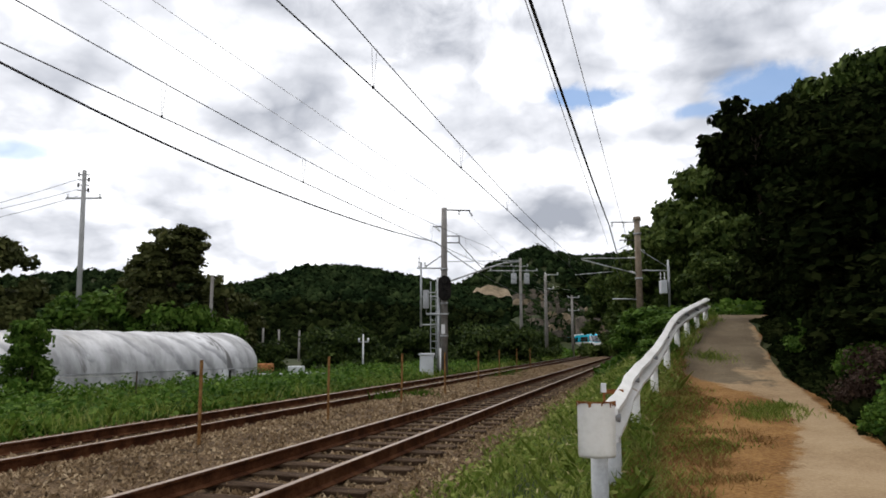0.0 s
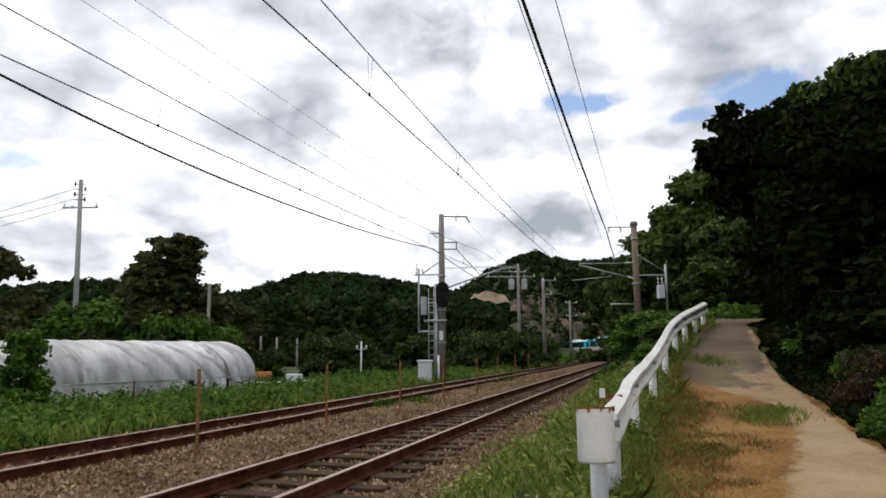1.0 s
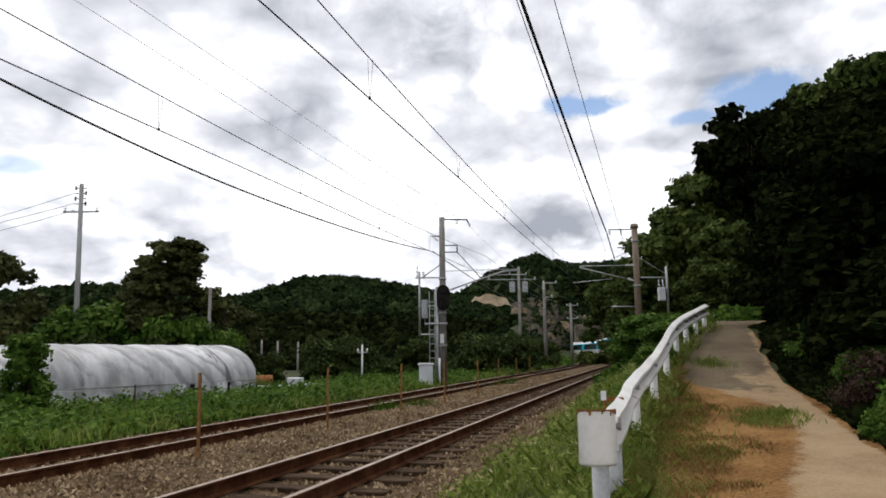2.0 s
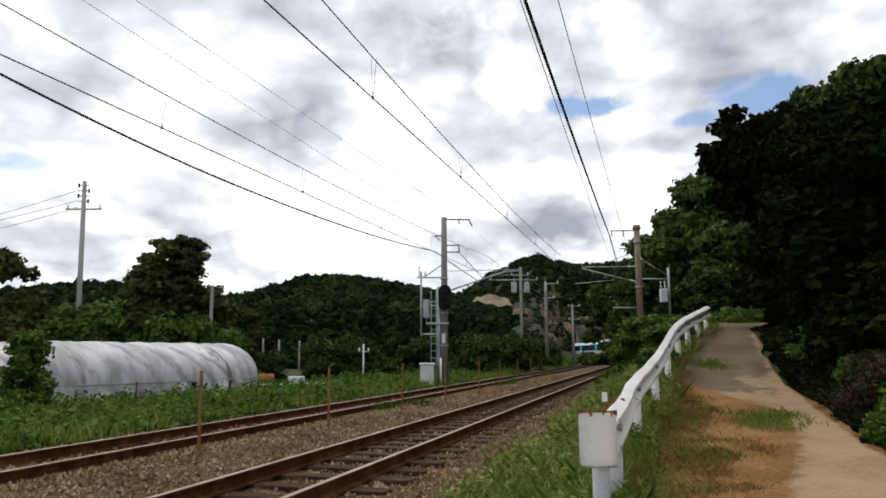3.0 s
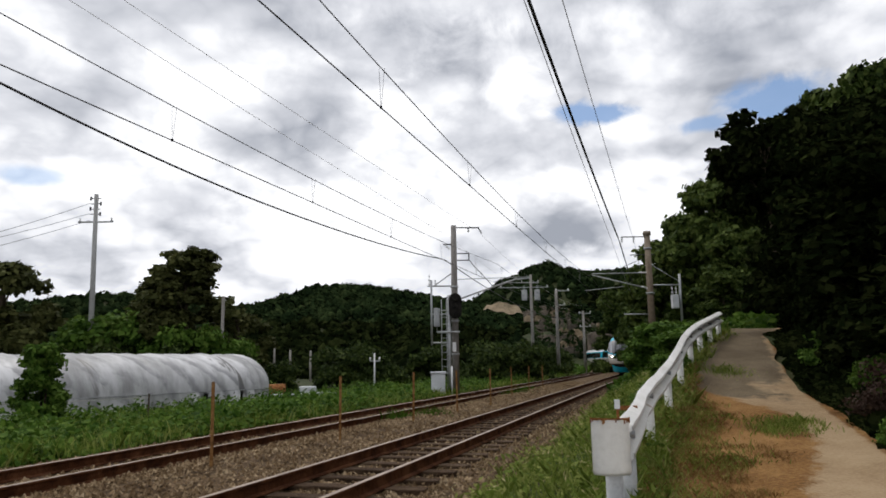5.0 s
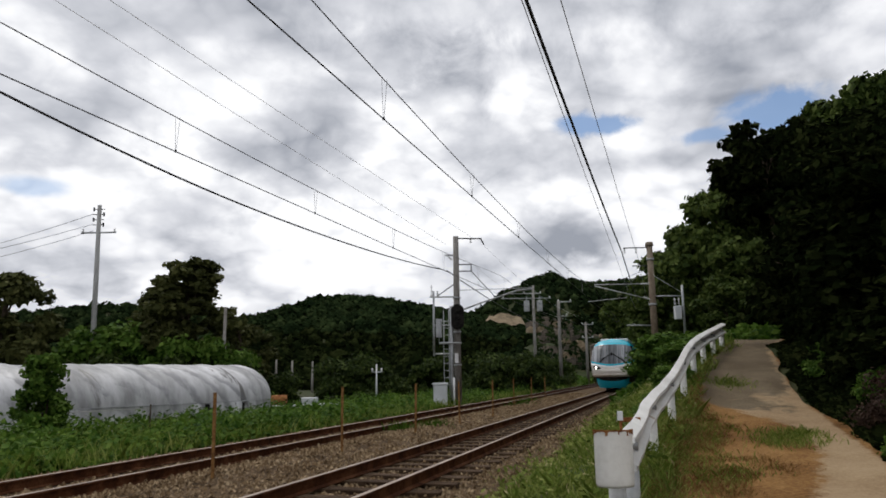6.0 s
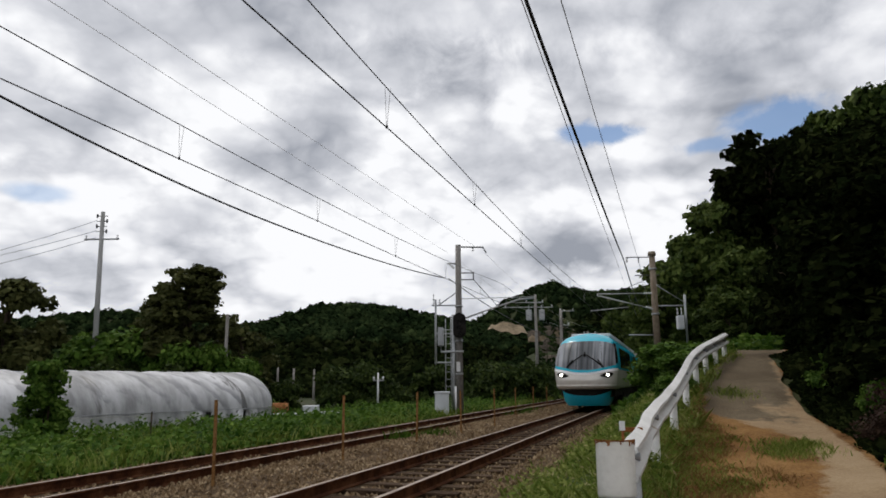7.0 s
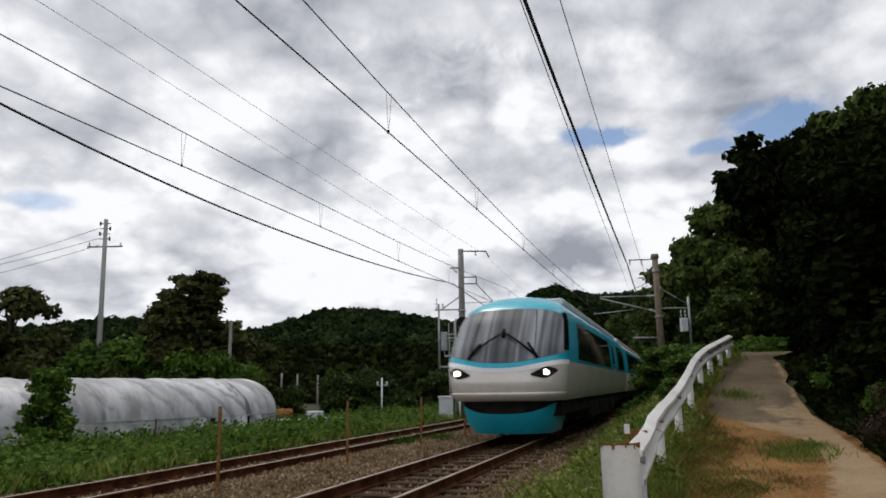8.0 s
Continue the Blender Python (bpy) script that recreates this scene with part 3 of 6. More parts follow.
def build_tracks():
    for label, off in (("near-rusted main line track on timber sleepers", 0.0), ("rusty second track on timber sleepers", -SPACING)):
        dz = 0.0 if off == 0 else -0.05
        root = thing("railway_track", label.replace("near-rusted main line", "rusty main line"), "railway track", kind="structure")
        for side in (-1, 1):
            c = off + side * (GAUGE / 2 + 0.032)
            web = [(-0.064, -0.153), (0.064, -0.153), (0.064, -0.142), (0.01, -0.125), (0.01, -0.04), (0.032, -0.03), (0.032, -0.004), (-0.032, -0.004), (-0.032, -0.03), (-0.01, -0.04), (-0.01, -0.125), (-0.064, -0.142)]
            r = swept("rail", web, c, M["rail_side"], root, dz)
            h = swept("rail_head", [(-0.030, -0.0035), (0.030, -0.0035), (0.026, 0.001), (-0.026, 0.001)], c, M["rail_top"], r, dz)
            h["label"] = "polished running surface of the rail"
        # sleepers
        bm = bmesh.new()
        add_box(bm, -1.05, 1.05, -0.11, 0.11, -0.13, 0.0, 0.012)
        me = bpy.data.meshes.new("sleeper")
        bm.to_mesh(me)
        bm.free()
        me.materials.append(M["sleeper"])
        rng = random.Random(4)
        s = -4.0
        while s < 90:
            p, d = track(s, off + rng.uniform(-0.03, 0.03))
            ob = new("sleeper", me)
            ob.parent = root
            ob.matrix_basis = pose(p[0], p[1], dz - 0.153 + rng.uniform(-0.006, 0.004), 0, 0, -math.degrees(math.atan2(d[0], d[1])) + rng.uniform(-0.8, 0.8))
            s += 0.62 + rng.uniform(-0.03, 0.03)


build_ballast()
build_tracks()


# ---- railway poles, brackets and wires ----
def along_track(name, s0, s1, n, z, radius, mat, parent=None, step=2.0, sides=5):
    """A wire along the track; n and z give its offset and height at s."""
    pts = []
    for s in np.arange(s0, s1 + 0.01, step):
        p, _ = track(s, n(s))
        pts.append((p[0], p[1], z(s)))
    return tube(name, pts, radius, mat, parent, sides)


def span_wire(name, n, z, radius, mat, label, s_pole, step=2.0):
    """A wire hung at s_pole, running back past the camera and on to the next pole."""
    ob = along_track(name, -14, s_pole, n, z, radius, mat, None, step)
    tagged(ob, label, "wire", group="line wires")
    zp, end = z(s_pole), n(s_pole)
    far = along_track(name, s_pole, s_pole + 44, lambda s: end, lambda s: zp - 0.0016 * (s - s_pole) * (s_pole + 44 - s) - 0.012 * (s - s_pole), radius, mat, None)
    tagged(far, label, "wire", group="line wires")


def overhead_line(n, label, low, dip, s_pole, first):
    """Contact wire, messenger wire and droppers of one track, as one thing."""
    root = thing("overhead_line", label, "overhead line", group="overhead lines")
    mess = lambda s: dip + 0.0013 * (s - low) ** 2 if s < s_pole else dip + 0.0013 * (s_pole - low) ** 2 - 0.0011 * (s - s_pole) * max(s_pole + 46 - s, 0)
    off = lambda s: n - 0.13 + 0.002 * max(s - 20, 0)
    along_track("contact_wire", -14, 82, off, lambda s: 5.0, 0.010, M["wire"], root)
    along_track("messenger_wire", -14, 82, off, mess, 0.009, M["wire"], root)
    for k in range(6):
        s = first + 5.0 * k
        p, d = track(s, off(s))
        for a, b in ((-0.02, -0.03), (0.02, 0.05)):
            tube("dropper", [(p[0] + a * 0.2, p[1], 5.0), (p[0] + b, p[1], mess(s))], 0.0035, M["wire_light"], root, 4)
        tube("clip", [(p[0], p[1], 4.985), (p[0], p[1], 5.03)], 0.02, M["wire"], root, 5)


def concrete_pole(root, x, y, z0, z1, r0=0.19, r1=0.14, mat="grey_concrete"):
    return tube("shaft", [(x, y, z0), (x, y, (z0 + z1) / 2), (x, y, z1)], [r0, (r0 + r1) / 2, r1], M[mat], root, 14)


def insulator_string(root, a, b, n=4):
    a, b = Vector(a), Vector(b)
    bm = bmesh.new()
    add_tube(bm, [a, b], 0.02, 6)
    for i in range(n):
        c = a.lerp(b, (i + 0.5) / n)
        d = (b - a).normalized() * 0.03
        add_tube(bm, [c - d, c, c + d], [0.03, 0.075, 0.03], 8)
    part("insulator", bm, M["insulator"], root)


def cantilever(root, x, y, side, reach, foot):
    """Hinged bracket from a pole towards its track: a level top tube, a raked brace and a steady arm."""
    e = x + side * reach
    tube("top_tube", [(x, y, 6.0), (e, y - 0.3 * side, 6.02)], 0.026, M["galv"], root)
    tube("brace", [(x + side * 0.2, y, foot), (e, y - 0.3 * side, 5.95)], 0.03, M["galv"], root)
    tube("steady_arm", [(x + side * reach * 0.45, y, 5.25), (e + side * 0.4, y - 0.3 * side, 5.08)], 0.022, M["galv"], root)
    tube("stay", [(x, y, 6.9), (x + side * reach * 0.75, y - 0.2 * side, 6.0)], 0.012, M["wire"], root, 5)
    insulator_string(root, (x + side * 0.12, y, 6.0), (x + side * 0.6, y, 6.0))
    insulator_string(root, (x + side * 0.12, y, foot - 0.03), (x + side * 0.5, y, foot + 0.1))


def pole_left_of_line():
    x, y = 0.06, 35.0
    root = thing("catenary_pole", "weathered concrete catenary pole with steel brackets beside the far track", "railway pole", group="catenary poles")
    concrete_pole(root, x, y, float(ground_z(x, y)) - 0.3, 8.05)
    tube("top_arm", [(x, y, 7.95), (x + 1.3, y, 7.92)], 0.035, M["dark_metal"], root)
    tube("arm_brace", [(x + 1.25, y, 7.92), (x + 1.42, y, 7.62)], 0.03, M["dark_metal"], root)
    insulator_string(root, (x + 0.75, y, 7.93), (x + 0.75, y, 7.7), 2)
    tube("side_arm", [(x - 0.55, y, 7.1), (x, y, 7.1)], 0.03, M["dark_metal"], root)
    insulator_string(root, (x - 0.45, y, 7.1), (x - 0.2, y, 6.85), 3)
    for z in (6.62, 6.28):
        tube("frame_bar", [(x, y, z), (x + 0.75, y, z)], 0.028, M["dark_metal"], root)
    tube("frame_bar", [(x + 0.75, y, 6.62), (x + 0.75, y, 6.28)], 0.028, M["dark_metal"], root)
    tube("stay_wire", [(x + 0.75, y, 6.28), (x + 2.3, y + 4, 5.2)], 0.02, M["dark_metal"], root, 5)
    tube("cross_bar", [(x - 1.35, y, 5.0), (x, y, 5.0)], 0.035, M["galv"], root)
    tube("raked_bar", [(x - 1.0, y, 5.02), (x - 0.1, y, 5.65)], 0.03, M["galv"], root)
    tube("top_rod", [(x, y, 5.32), (x + 3.75, y - 0.3, 5.36)], 0.018, M["galv"], root, 6)
    tube("brace", [(x + 0.15, y, 4.3), (x + 1.7, y - 0.1, 4.84), (x + 3.0, y - 0.2, 5.25), (x + 3.7, y - 0.3, 5.3)], 0.04, M["galv"], root)
    tube("steady_arm", [(x + 2.6, y - 0.2, 5.1), (x + 3.9, y - 0.3, 5.06)], 0.018, M["galv"], root, 6)
    insulator_string(root, (x + 0.15, y, 4.3), (x + 0.6, y, 4.46))
    insulator_string(root, (x - 0.95, y, 5.0), (x - 0.95, y, 5.32), 3)
    insulator_string(root, (x - 1.25, y, 5.0), (x - 1.25, y, 5.6), 3)
    for z in (4.9, 3.2, 1.6):
        tube("band", [(x, y, z), (x, y, z + 0.09)], 0.2, M["galv"], root, 14)
    # switch gear hung to the side
    tube("gear_post", [(x - 1.15, y, 2.1), (x - 1.15, y, 5.3)], 0.05, M["galv"], root)
    box("switch_box", x - 1.05, x - 0.75, y - 0.15, y + 0.15, 3.0, 3.9, M["galv"], root, 0.02)
    for z in (2.2, 3.6):
        tube("gear_bar", [(x - 1.2, y, z), (x, y, z)], 0.035, M["galv"], root)


def signal_mast():
    x, y = -0.22, 34.6
    root = thing("railway_signal", "black railway colour light signal on a steel ladder mast", "railway signal")
    g = float(ground_z(x, y))
    tube("mast", [(x, y, g - 0.2), (x, y, 4.5)], 0.085, M["galv"], root, 10)
    bm = bmesh.new()
    for k in range(28):
        a = k * math.tau / 28
        bm.verts.new((x + 0.3 + 0.32 * math.cos(a), y - 0.3, 3.95 + math.sin(a) * 0.32 + (0.3 if math.sin(a) > 0 else -0.3)))
    f = bm.faces.new(bm.verts[:])
    ext = bmesh.ops.extrude_face_region(bm, geom=[f])
    bmesh.ops.translate(bm, vec=(0, 0.05, 0), verts=[v for v in ext["geom"] if isinstance(v, bmesh.types.BMVert)])
    part("backplate", bm, M["under"], root)
    box("lamp_housing", x + 0.1, x + 0.5, y - 0.25, y + 0.15, 3.45, 4.45, M["under"], root, 0.04)
    for z in (3.6, 3.95, 4.3):
        tube("lamp_hood", [(x + 0.3, y - 0.58, z), (x + 0.3, y - 0.28, z)], 0.12, M["under"], root, 12)
    for dx in (-0.38, -0.12):
        tube("ladder_rail", [(x + dx, y, g), (x + dx, y, 4.3)], 0.022, M["galv"], root, 6)
    for i in range(12):
        z = g + 0.4 + i * 0.34
        tube("rung", [(x - 0.38, y, z), (x - 0.12, y, z)], 0.014, M["galv"], root, 5)
    tube("platform", [(x - 0.6, y - 0.1, 2.7), (x + 0.5, y - 0.1, 2.7)], 0.05, M["galv"], root)
    for dx in (-0.6, -0.36):
        tube("guard", [(x + dx, y - 0.1, 2.7), (x + dx, y - 0.1, 3.75)], 0.02, M["galv"], root, 6)
    tube("guard", [(x - 0.6, y - 0.1, 3.75), (x - 0.1, y - 0.1, 3.75)], 0.02, M["galv"], root, 6)
    box("mast_sign", x + 0.14, x + 0.32, y - 0.14, y - 0.11, 1.75, 2.2, M["insulator"], root, 0.005, "small white plate on the mast")


def relay_cabinet():
    x, y = -0.75, 34.0
    g = float(ground_z(x, y))
    root = thing("relay_cabinet", "pale grey trackside relay cabinet standing in weeds", "cabinet")
    box("body", x - 0.35, x + 0.3, y - 0.3, y + 0.3, g - 0.1, 0.72, M["box_paint"], root, 0.03)
    box("lid", x - 0.4, x + 0.35, y - 0.35, y + 0.35, 0.72, 0.82, M["box_paint"], root, 0.03)
    box("door", x - 0.3, x + 0.25, y - 0.325, y - 0.302, g + 0.15, 0.66, M["box_paint"], root, 0.008)
    tube("stub_post", [(x + 0.62, y, g), (x + 0.62, y, 1.05)], 0.05, M["insulator"], root)


def pole_right_of_line():
    x, y = 10.86, 39.0
    root = thing("catenary_pole", "brown weathered concrete catenary pole with brackets among the bushes", "railway pole", group="catenary poles")
    concrete_pole(root, x, y, float(ground_z(x, y)) - 0.3, 8.15, 0.2, 0.16, "concrete")
    tube("cap", [(x, y, 8.1), (x, y, 8.32)], [0.24, 0.2], M["concrete"], root, 12)
    tube("top_arm", [(x - 1.45, y, 8.02), (x, y, 8.02)], 0.03, M["dark_metal"], root)
    insulator_string(root, (x - 1.4, y, 8.0), (x - 1.4, y, 7.72), 3)
    insulator_string(root, (x - 0.75, y, 8.0), (x - 0.75, y, 7.7), 3)
    tube("lower_arm", [(x - 1.0, y, 7.0), (x + 0.3, y, 7.0)], 0.03, M["dark_metal"], root)
    cantilever(root, x, y, -1, 3.1, 5.15)
    tube("stay_wire", [(x + 0.2, y, 6.4), (x + 1.6, y, 5.5)], 0.02, M["galv"], root, 6)
    tube("gear_bar", [(x, y, 5.3), (x + 1.6, y, 5.3)], 0.035, M["galv"], root)
    tube("gear_bar", [(x - 1.5, y, 3.72), (x + 0.1, y, 3.7)], 0.035, M["galv"], root)
    tube("gear_post", [(x + 1.65, y, 3.2), (x + 1.65, y, 5.9)], 0.07, M["galv"], root)
    box("transformer", x + 1.15, x + 1.5, y - 0.2, y + 0.2, 4.0, 4.75, M["box_paint"], root, 0.04)
    for dx in (1.2, 1.42):
        insulator_string(root, (x + dx, y, 4.78), (x + dx, y, 5.2), 2)
    for z in (7.3, 4.8):
        tube("band", [(x, y, z), (x, y, z + 0.1)], 0.22, M["galv"], root, 14)


def far_pole(x, y, z, arms, r=0.17, mat="grey_concrete", gear=()):
    p = Vector((x, y, z))
    root = thing("catenary_pole", "distant grey concrete railway pole with cross arms", "railway pole", group="distant poles")
    tube("shaft", [(p.x, p.y, float(ground_z(p.x, p.y)) - 0.3), (p.x, p.y, p.z)], [r * 1.15, r * 0.85], M[mat], root, 10)
    for a, b, dz in arms:
        tube("arm", [(p.x + a, p.y, p.z - dz), (p.x + b, p.y, p.z - dz)], 0.05, M["galv"], root, 6)
        for e in (a, b):
            tube("pin_insulator", [(p.x + e * 0.92, p.y, p.z - dz), (p.x + e * 0.92, p.y, p.z - dz + 0.25)], 0.06, M["insulator"], root, 6)
    for a, b, dz in gear:
        box("transformer", p.x + a, p.x + b, p.y - 0.5, p.y - 0.15, p.z - dz - 1.2, p.z - dz, M["galv"], root, 0.06)
        tube("hanger", [(p.x + (a + b) / 2, p.y - 0.3, p.z - dz), (p.x + (a + b) / 2, p.y - 0.3, p.z - dz + 0.5)], 0.05, M["galv"], root, 6)
    return root


def utility_pole():
    x, y = -20.27, 39.0
    root = thing("utility_pole", "tall pale concrete utility pole with one cross arm and thin wires", "utility pole")
    tube("shaft", [(x + 0.26, y, -1.0), (x, y, 11.0)], [0.17, 0.11], M["pale_concrete"], root, 12)
    tube("cross_arm", [(x - 0.95, y, 9.4), (x + 1.05, y, 9.4)], 0.05, M["galv"], root)
    for e in (-0.85, 0.95):
        insulator_string(root, (x + e, y, 9.42), (x + e, y, 9.65), 2)
    for k, z in enumerate((10.75, 10.45, 10.15, 9.85)):
        tube("bracket", [(x - 0.32, y, z), (x + 0.3, y, z)], 0.025, M["dark_metal"], root, 6)
        tube("pin", [(x + (0.28 if k % 2 else -0.3), y, z - 0.1), (x + (0.28 if k % 2 else -0.3), y, z + 0.12)], 0.05, M["dark_metal"], root, 6)
    for drop, z in ((9.67, 10.5), (9.3, 9.9), (8.8, 9.5)):
        a = Vector((x - 0.3, y, z))
        b = Vector((-25.85, 40.5, drop))
        b = a + (b - a) * 3.0
        pts = [a.lerp(b, i / 12) - Vector((0, 0, 4 * 0.25 * (i / 12) * (1 - i / 12))) for i in range(13)]
        tagged(tube("utility_wire", pts, 0.016, M["wire_light"], None, 4), "thin grey utility wire running from the concrete pole", "wire", group="utility wires")


overhead_line(0.0, "main track overhead contact line with messenger wire and droppers", 22.0, 5.42, 40.5, 9.35)
overhead_line(-SPACING, "second track overhead contact line with messenger wire and droppers", 15.0, 5.56, 33.6, 9.6)
pole_left_of_line()
signal_mast()
relay_cabinet()
pole_right_of_line()
utility_pole()
far_pole(8.82, 80, 11.0, [(-3.7, 2.0, 1.45), (-1.1, 0.9, 0.9)], gear=[(-1.1, -0.5, 1.75), (0.35, 0.95, 1.75)])
far_pole(10.91, 75, 8.7, [(0.0, 1.4, 0.1), (0.0, 0.9, 1.6)])
far_pole(16.78, 92, 7.6, [(-0.5, 1.0, 0.3), (-0.5, 0.9, 2.0)])
far_pole(-13.11, 40, 5.15, [], 0.10)
far_pole(-5.15, 46, 1.9, [(-0.3, 0.35, 0.5)], 0.06, "insulator")
for x, z in ((-26.66, 3.1), (-24.03, 3.5), (-21.9, 3.25), (-19.18, 3.1)):
    far_pole(x, 95, z, [], 0.14)
for name, n, z, r, m, lab, sp, st in (
        ("feeder_cable", lambda s: 1.51 + 0.0089 * (40.5 - s), lambda s: 7.9 - 0.0005 * (s + 14) * (40.5 - s), 0.034, "wire", "thick black twisted feeder cable strung beside the track", 40.5, 1.0),
        ("feeder_cable", lambda s: -6.7, lambda s: 5.66 + (0.0024 if s > 16.5 else 0.0050) * (s - 16.5) ** 2, 0.024, "wire", "thick dark sagging feeder cable beyond the far track", 33.6, 1.0),
        ("line_wire", lambda s: 1.25 + 0.0187 * (40.5 - s), lambda s: 7.4 - 0.0003 * (s + 14) * (40.5 - s), 0.009, "wire_light", "thin grey wire strung on pole arms", 40.5, 2.0),
        ("line_wire", lambda s: 2.33, lambda s: 7.7 - 0.0002 * (s + 14) * (40.5 - s), 0.009, "wire_light", "thin grey wire strung on pole arms", 40.5, 2.0),
        ("line_wire", lambda s: -4.85, lambda s: 7.6 - 0.0002 * (s + 14) * (33.6 - s), 0.0055, "wire_pale", "faint pale wire strung on pole arms", 33.6, 2.0),
        ("line_wire", lambda s: -6.3 + 0.035 * (33.6 - s), lambda s: 7.4 - 0.0002 * (s + 14) * (33.6 - s), 0.0055, "wire_pale", "faint pale wire strung on pole arms", 33.6, 2.0)):
    span_wire(name, n, z, r, M[m], lab, sp, st)


# ---- posts between the tracks ----
def lineside_posts():
    bm = bmesh.new()
    add_box(bm, -0.019, 0.019, -0.019, 0.019, -0.25, 1.05, 0.004)
    first = part("lineside_post", bm, M["rust_post"])
    tagged(first, "thin rusty ochre steel post standing between the tracks", "post", group="posts between the tracks")
    spots = [(-3.26, 9.69), (-2.03, 12.74), (-0.96, 16.61), (0.06, 19.74), (1.13, 22.99), (2.22, 28.15), (3.44, 33.38), (4.56, 37.35)]
    for i, (x, y) in enumerate(spots):
        m = pose(x, y, -0.03, 0.4 * (-1) ** i, 0.5 * (i % 3 - 1), 17 * i)
        if i == 0:
            first.matrix_basis = m
        else:
            copy_thing(first, m)


lineside_posts()


# ---- guardrail ----
GUARD_Y = [3.0, 4.9, 6.5, 8.0, 9.5, 11.0, 12.5, 14.0, 15.5, 18.0]
GUARD_X = [0.6, 1.10, 1.58, 2.07, 2.63, 3.24, 3.86, 4.50, 5.25, 6.71]
GUARD_Z = [0.80, 0.83, 0.82, 0.94, 1.03, 1.19, 1.43, 1.75, 2.00, 2.41]


def guardrail_at(y):
    return Vector((float(np.interp(y, GUARD_Y, GUARD_X)), y, float(np.interp(y, GUARD_Y, GUARD_Z))))


def guardrail():
    root = thing("guardrail", "dented white steel guardrail on grey posts, rusting at its end", "guardrail")
    prof = [(0.0, 0.0), (0.02, -0.01), (0.085, -0.045), (0.09, -0.075), (0.03, -0.11), (-0.03, -0.135), (-0.03, -0.17), (0.03, -0.195), (0.09, -0.23), (0.085, -0.265), (0.02, -0.30), (0.0, -0.31)]
    ys = np.arange(5.0, 18.05, 0.25)
    verts, faces = [], []
    pts = [guardrail_at(y) for y in ys]
    sm = [sum((pts[max(0, min(len(pts) - 1, i + j))] for j in (-2, -1, 0, 1, 2)), Vector()) / 5 for i in range(len(pts))]
    sm[0], sm[-1] = pts[0], pts[-1]
    k = len(prof)
    for i, p in enumerate(sm):
        d = (sm[min(i + 1, len(sm) - 1)] - sm[max(i - 1, 0)]).normalized()
        side = Vector((d.y, -d.x, 0)).normalized()
        up = side.cross(d).normalized()
        dent = 0.012 * noise.noise(Vector((i * 0.35, 1, 2)))
        for th in (0, 0.006):
            for a, h in prof:
                verts.append(p + side * (a - th + dent) + up * h)
    n = 2 * k
    for i in range(len(sm) - 1):
        for j in range(k - 1):
            faces.append((i * n + j, i * n + j + 1, (i + 1) * n + j + 1, (i + 1) * n + j))
            faces.append((i * n + k + j + 1, i * n + k + j, (i + 1) * n + k + j, (i + 1) * n + k + j + 1))
        for j, r in ((0, 0), (k - 1, 1)):
            q = (i * n + j, (i + 1) * n + j, (i + 1) * n + k + j, i * n + k + j)
            faces.append(q if r == 0 else q[::-1])
    mesh_from("beam", verts, faces, M["white_paint"], root)
    # end sleeve: a bowed plate wrapped round the beam's end
    p = Vector((1.03, 4.86, 0.845))
    bm = bmesh.new()
    rows_z = [0.0, -0.012, -0.09, -0.18, -0.27, -0.34, -0.36]
    cols = 22
    grid = []
    for zi, dz in enumerate(rows_z):
        line = []
        for c in range(cols + 1):
            a = math.pi * (0.02 + 0.96 * c / cols) + math.pi
            r = 0.128 - (0.006 if zi in (0, len(rows_z) - 1) else 0)
            wav = 0.006 * math.sin(c * 2.2) if zi < 2 else 0
            line.append(bm.verts.new((p.x + r * math.cos(a), p.y + 0.09 * math.sin(a), p.z + dz + wav)))
        grid.append(line)
    for r0, r1 in zip(grid, grid[1:]):
        for c in range(cols):
            bm.faces.new((r0[c], r1[c], r1[c + 1], r0[c + 1])).smooth = True
    bmesh.ops.solidify(bm, geom=bm.faces[:], thickness=0.006)
    sleeve = part("end_sleeve", bm, M["white_paint"], root, "white end sleeve with a rusted upper edge")
    bm = bmesh.new()
    rng = random.Random(2)
    for c in range(46):
        a = math.pi * (0.03 + 0.94 * c / 45) + math.pi
        drop = 0.004 + rng.random() ** 4 * 0.03
        w = 0.0045
        x, y = p.x + 0.1292 * math.cos(a), p.y + 0.0912 * math.sin(a)
        add_box(bm, x - w, x + w, y - 0.002, y + 0.002, p.z - drop, p.z + 0.006)
    part("rusted_edge", bm, M["rust"], sleeve)
    for i, y in enumerate((4.92, 5.7, 8.6, 11.0, 13.0, 14.6, 15.8, 16.8, 17.8)):
        q = guardrail_at(y)
        d = (guardrail_at(min(y + 0.5, 18)) - guardrail_at(y - 0.5))
        side = Vector((d.y, -d.x, 0)).normalized()
        c = q if i else Vector((1.05, 4.89, q.z))
        g = min(float(ground_z(c.x, c.y)), q.z - 0.55)
        tube("post", [(c.x, c.y, g - 0.3), (c.x, c.y, q.z - (0.2 if i else 0.3))], 0.057, M["post_grey"] if i < 2 else M["white_paint"], root, 14)
        if i:
            tube("bracket", [c + Vector((0, 0, q.z - c.z - 0.17)) - side * 0.07, c + Vector((0, 0, q.z - c.z - 0.17)) + side * 0.06], 0.03, M["galv"], root, 8)
    tube("bolt", [(1.09, 4.90, 0.70), (1.13, 4.86, 0.70)], 0.014, M["rust"], root, 6)


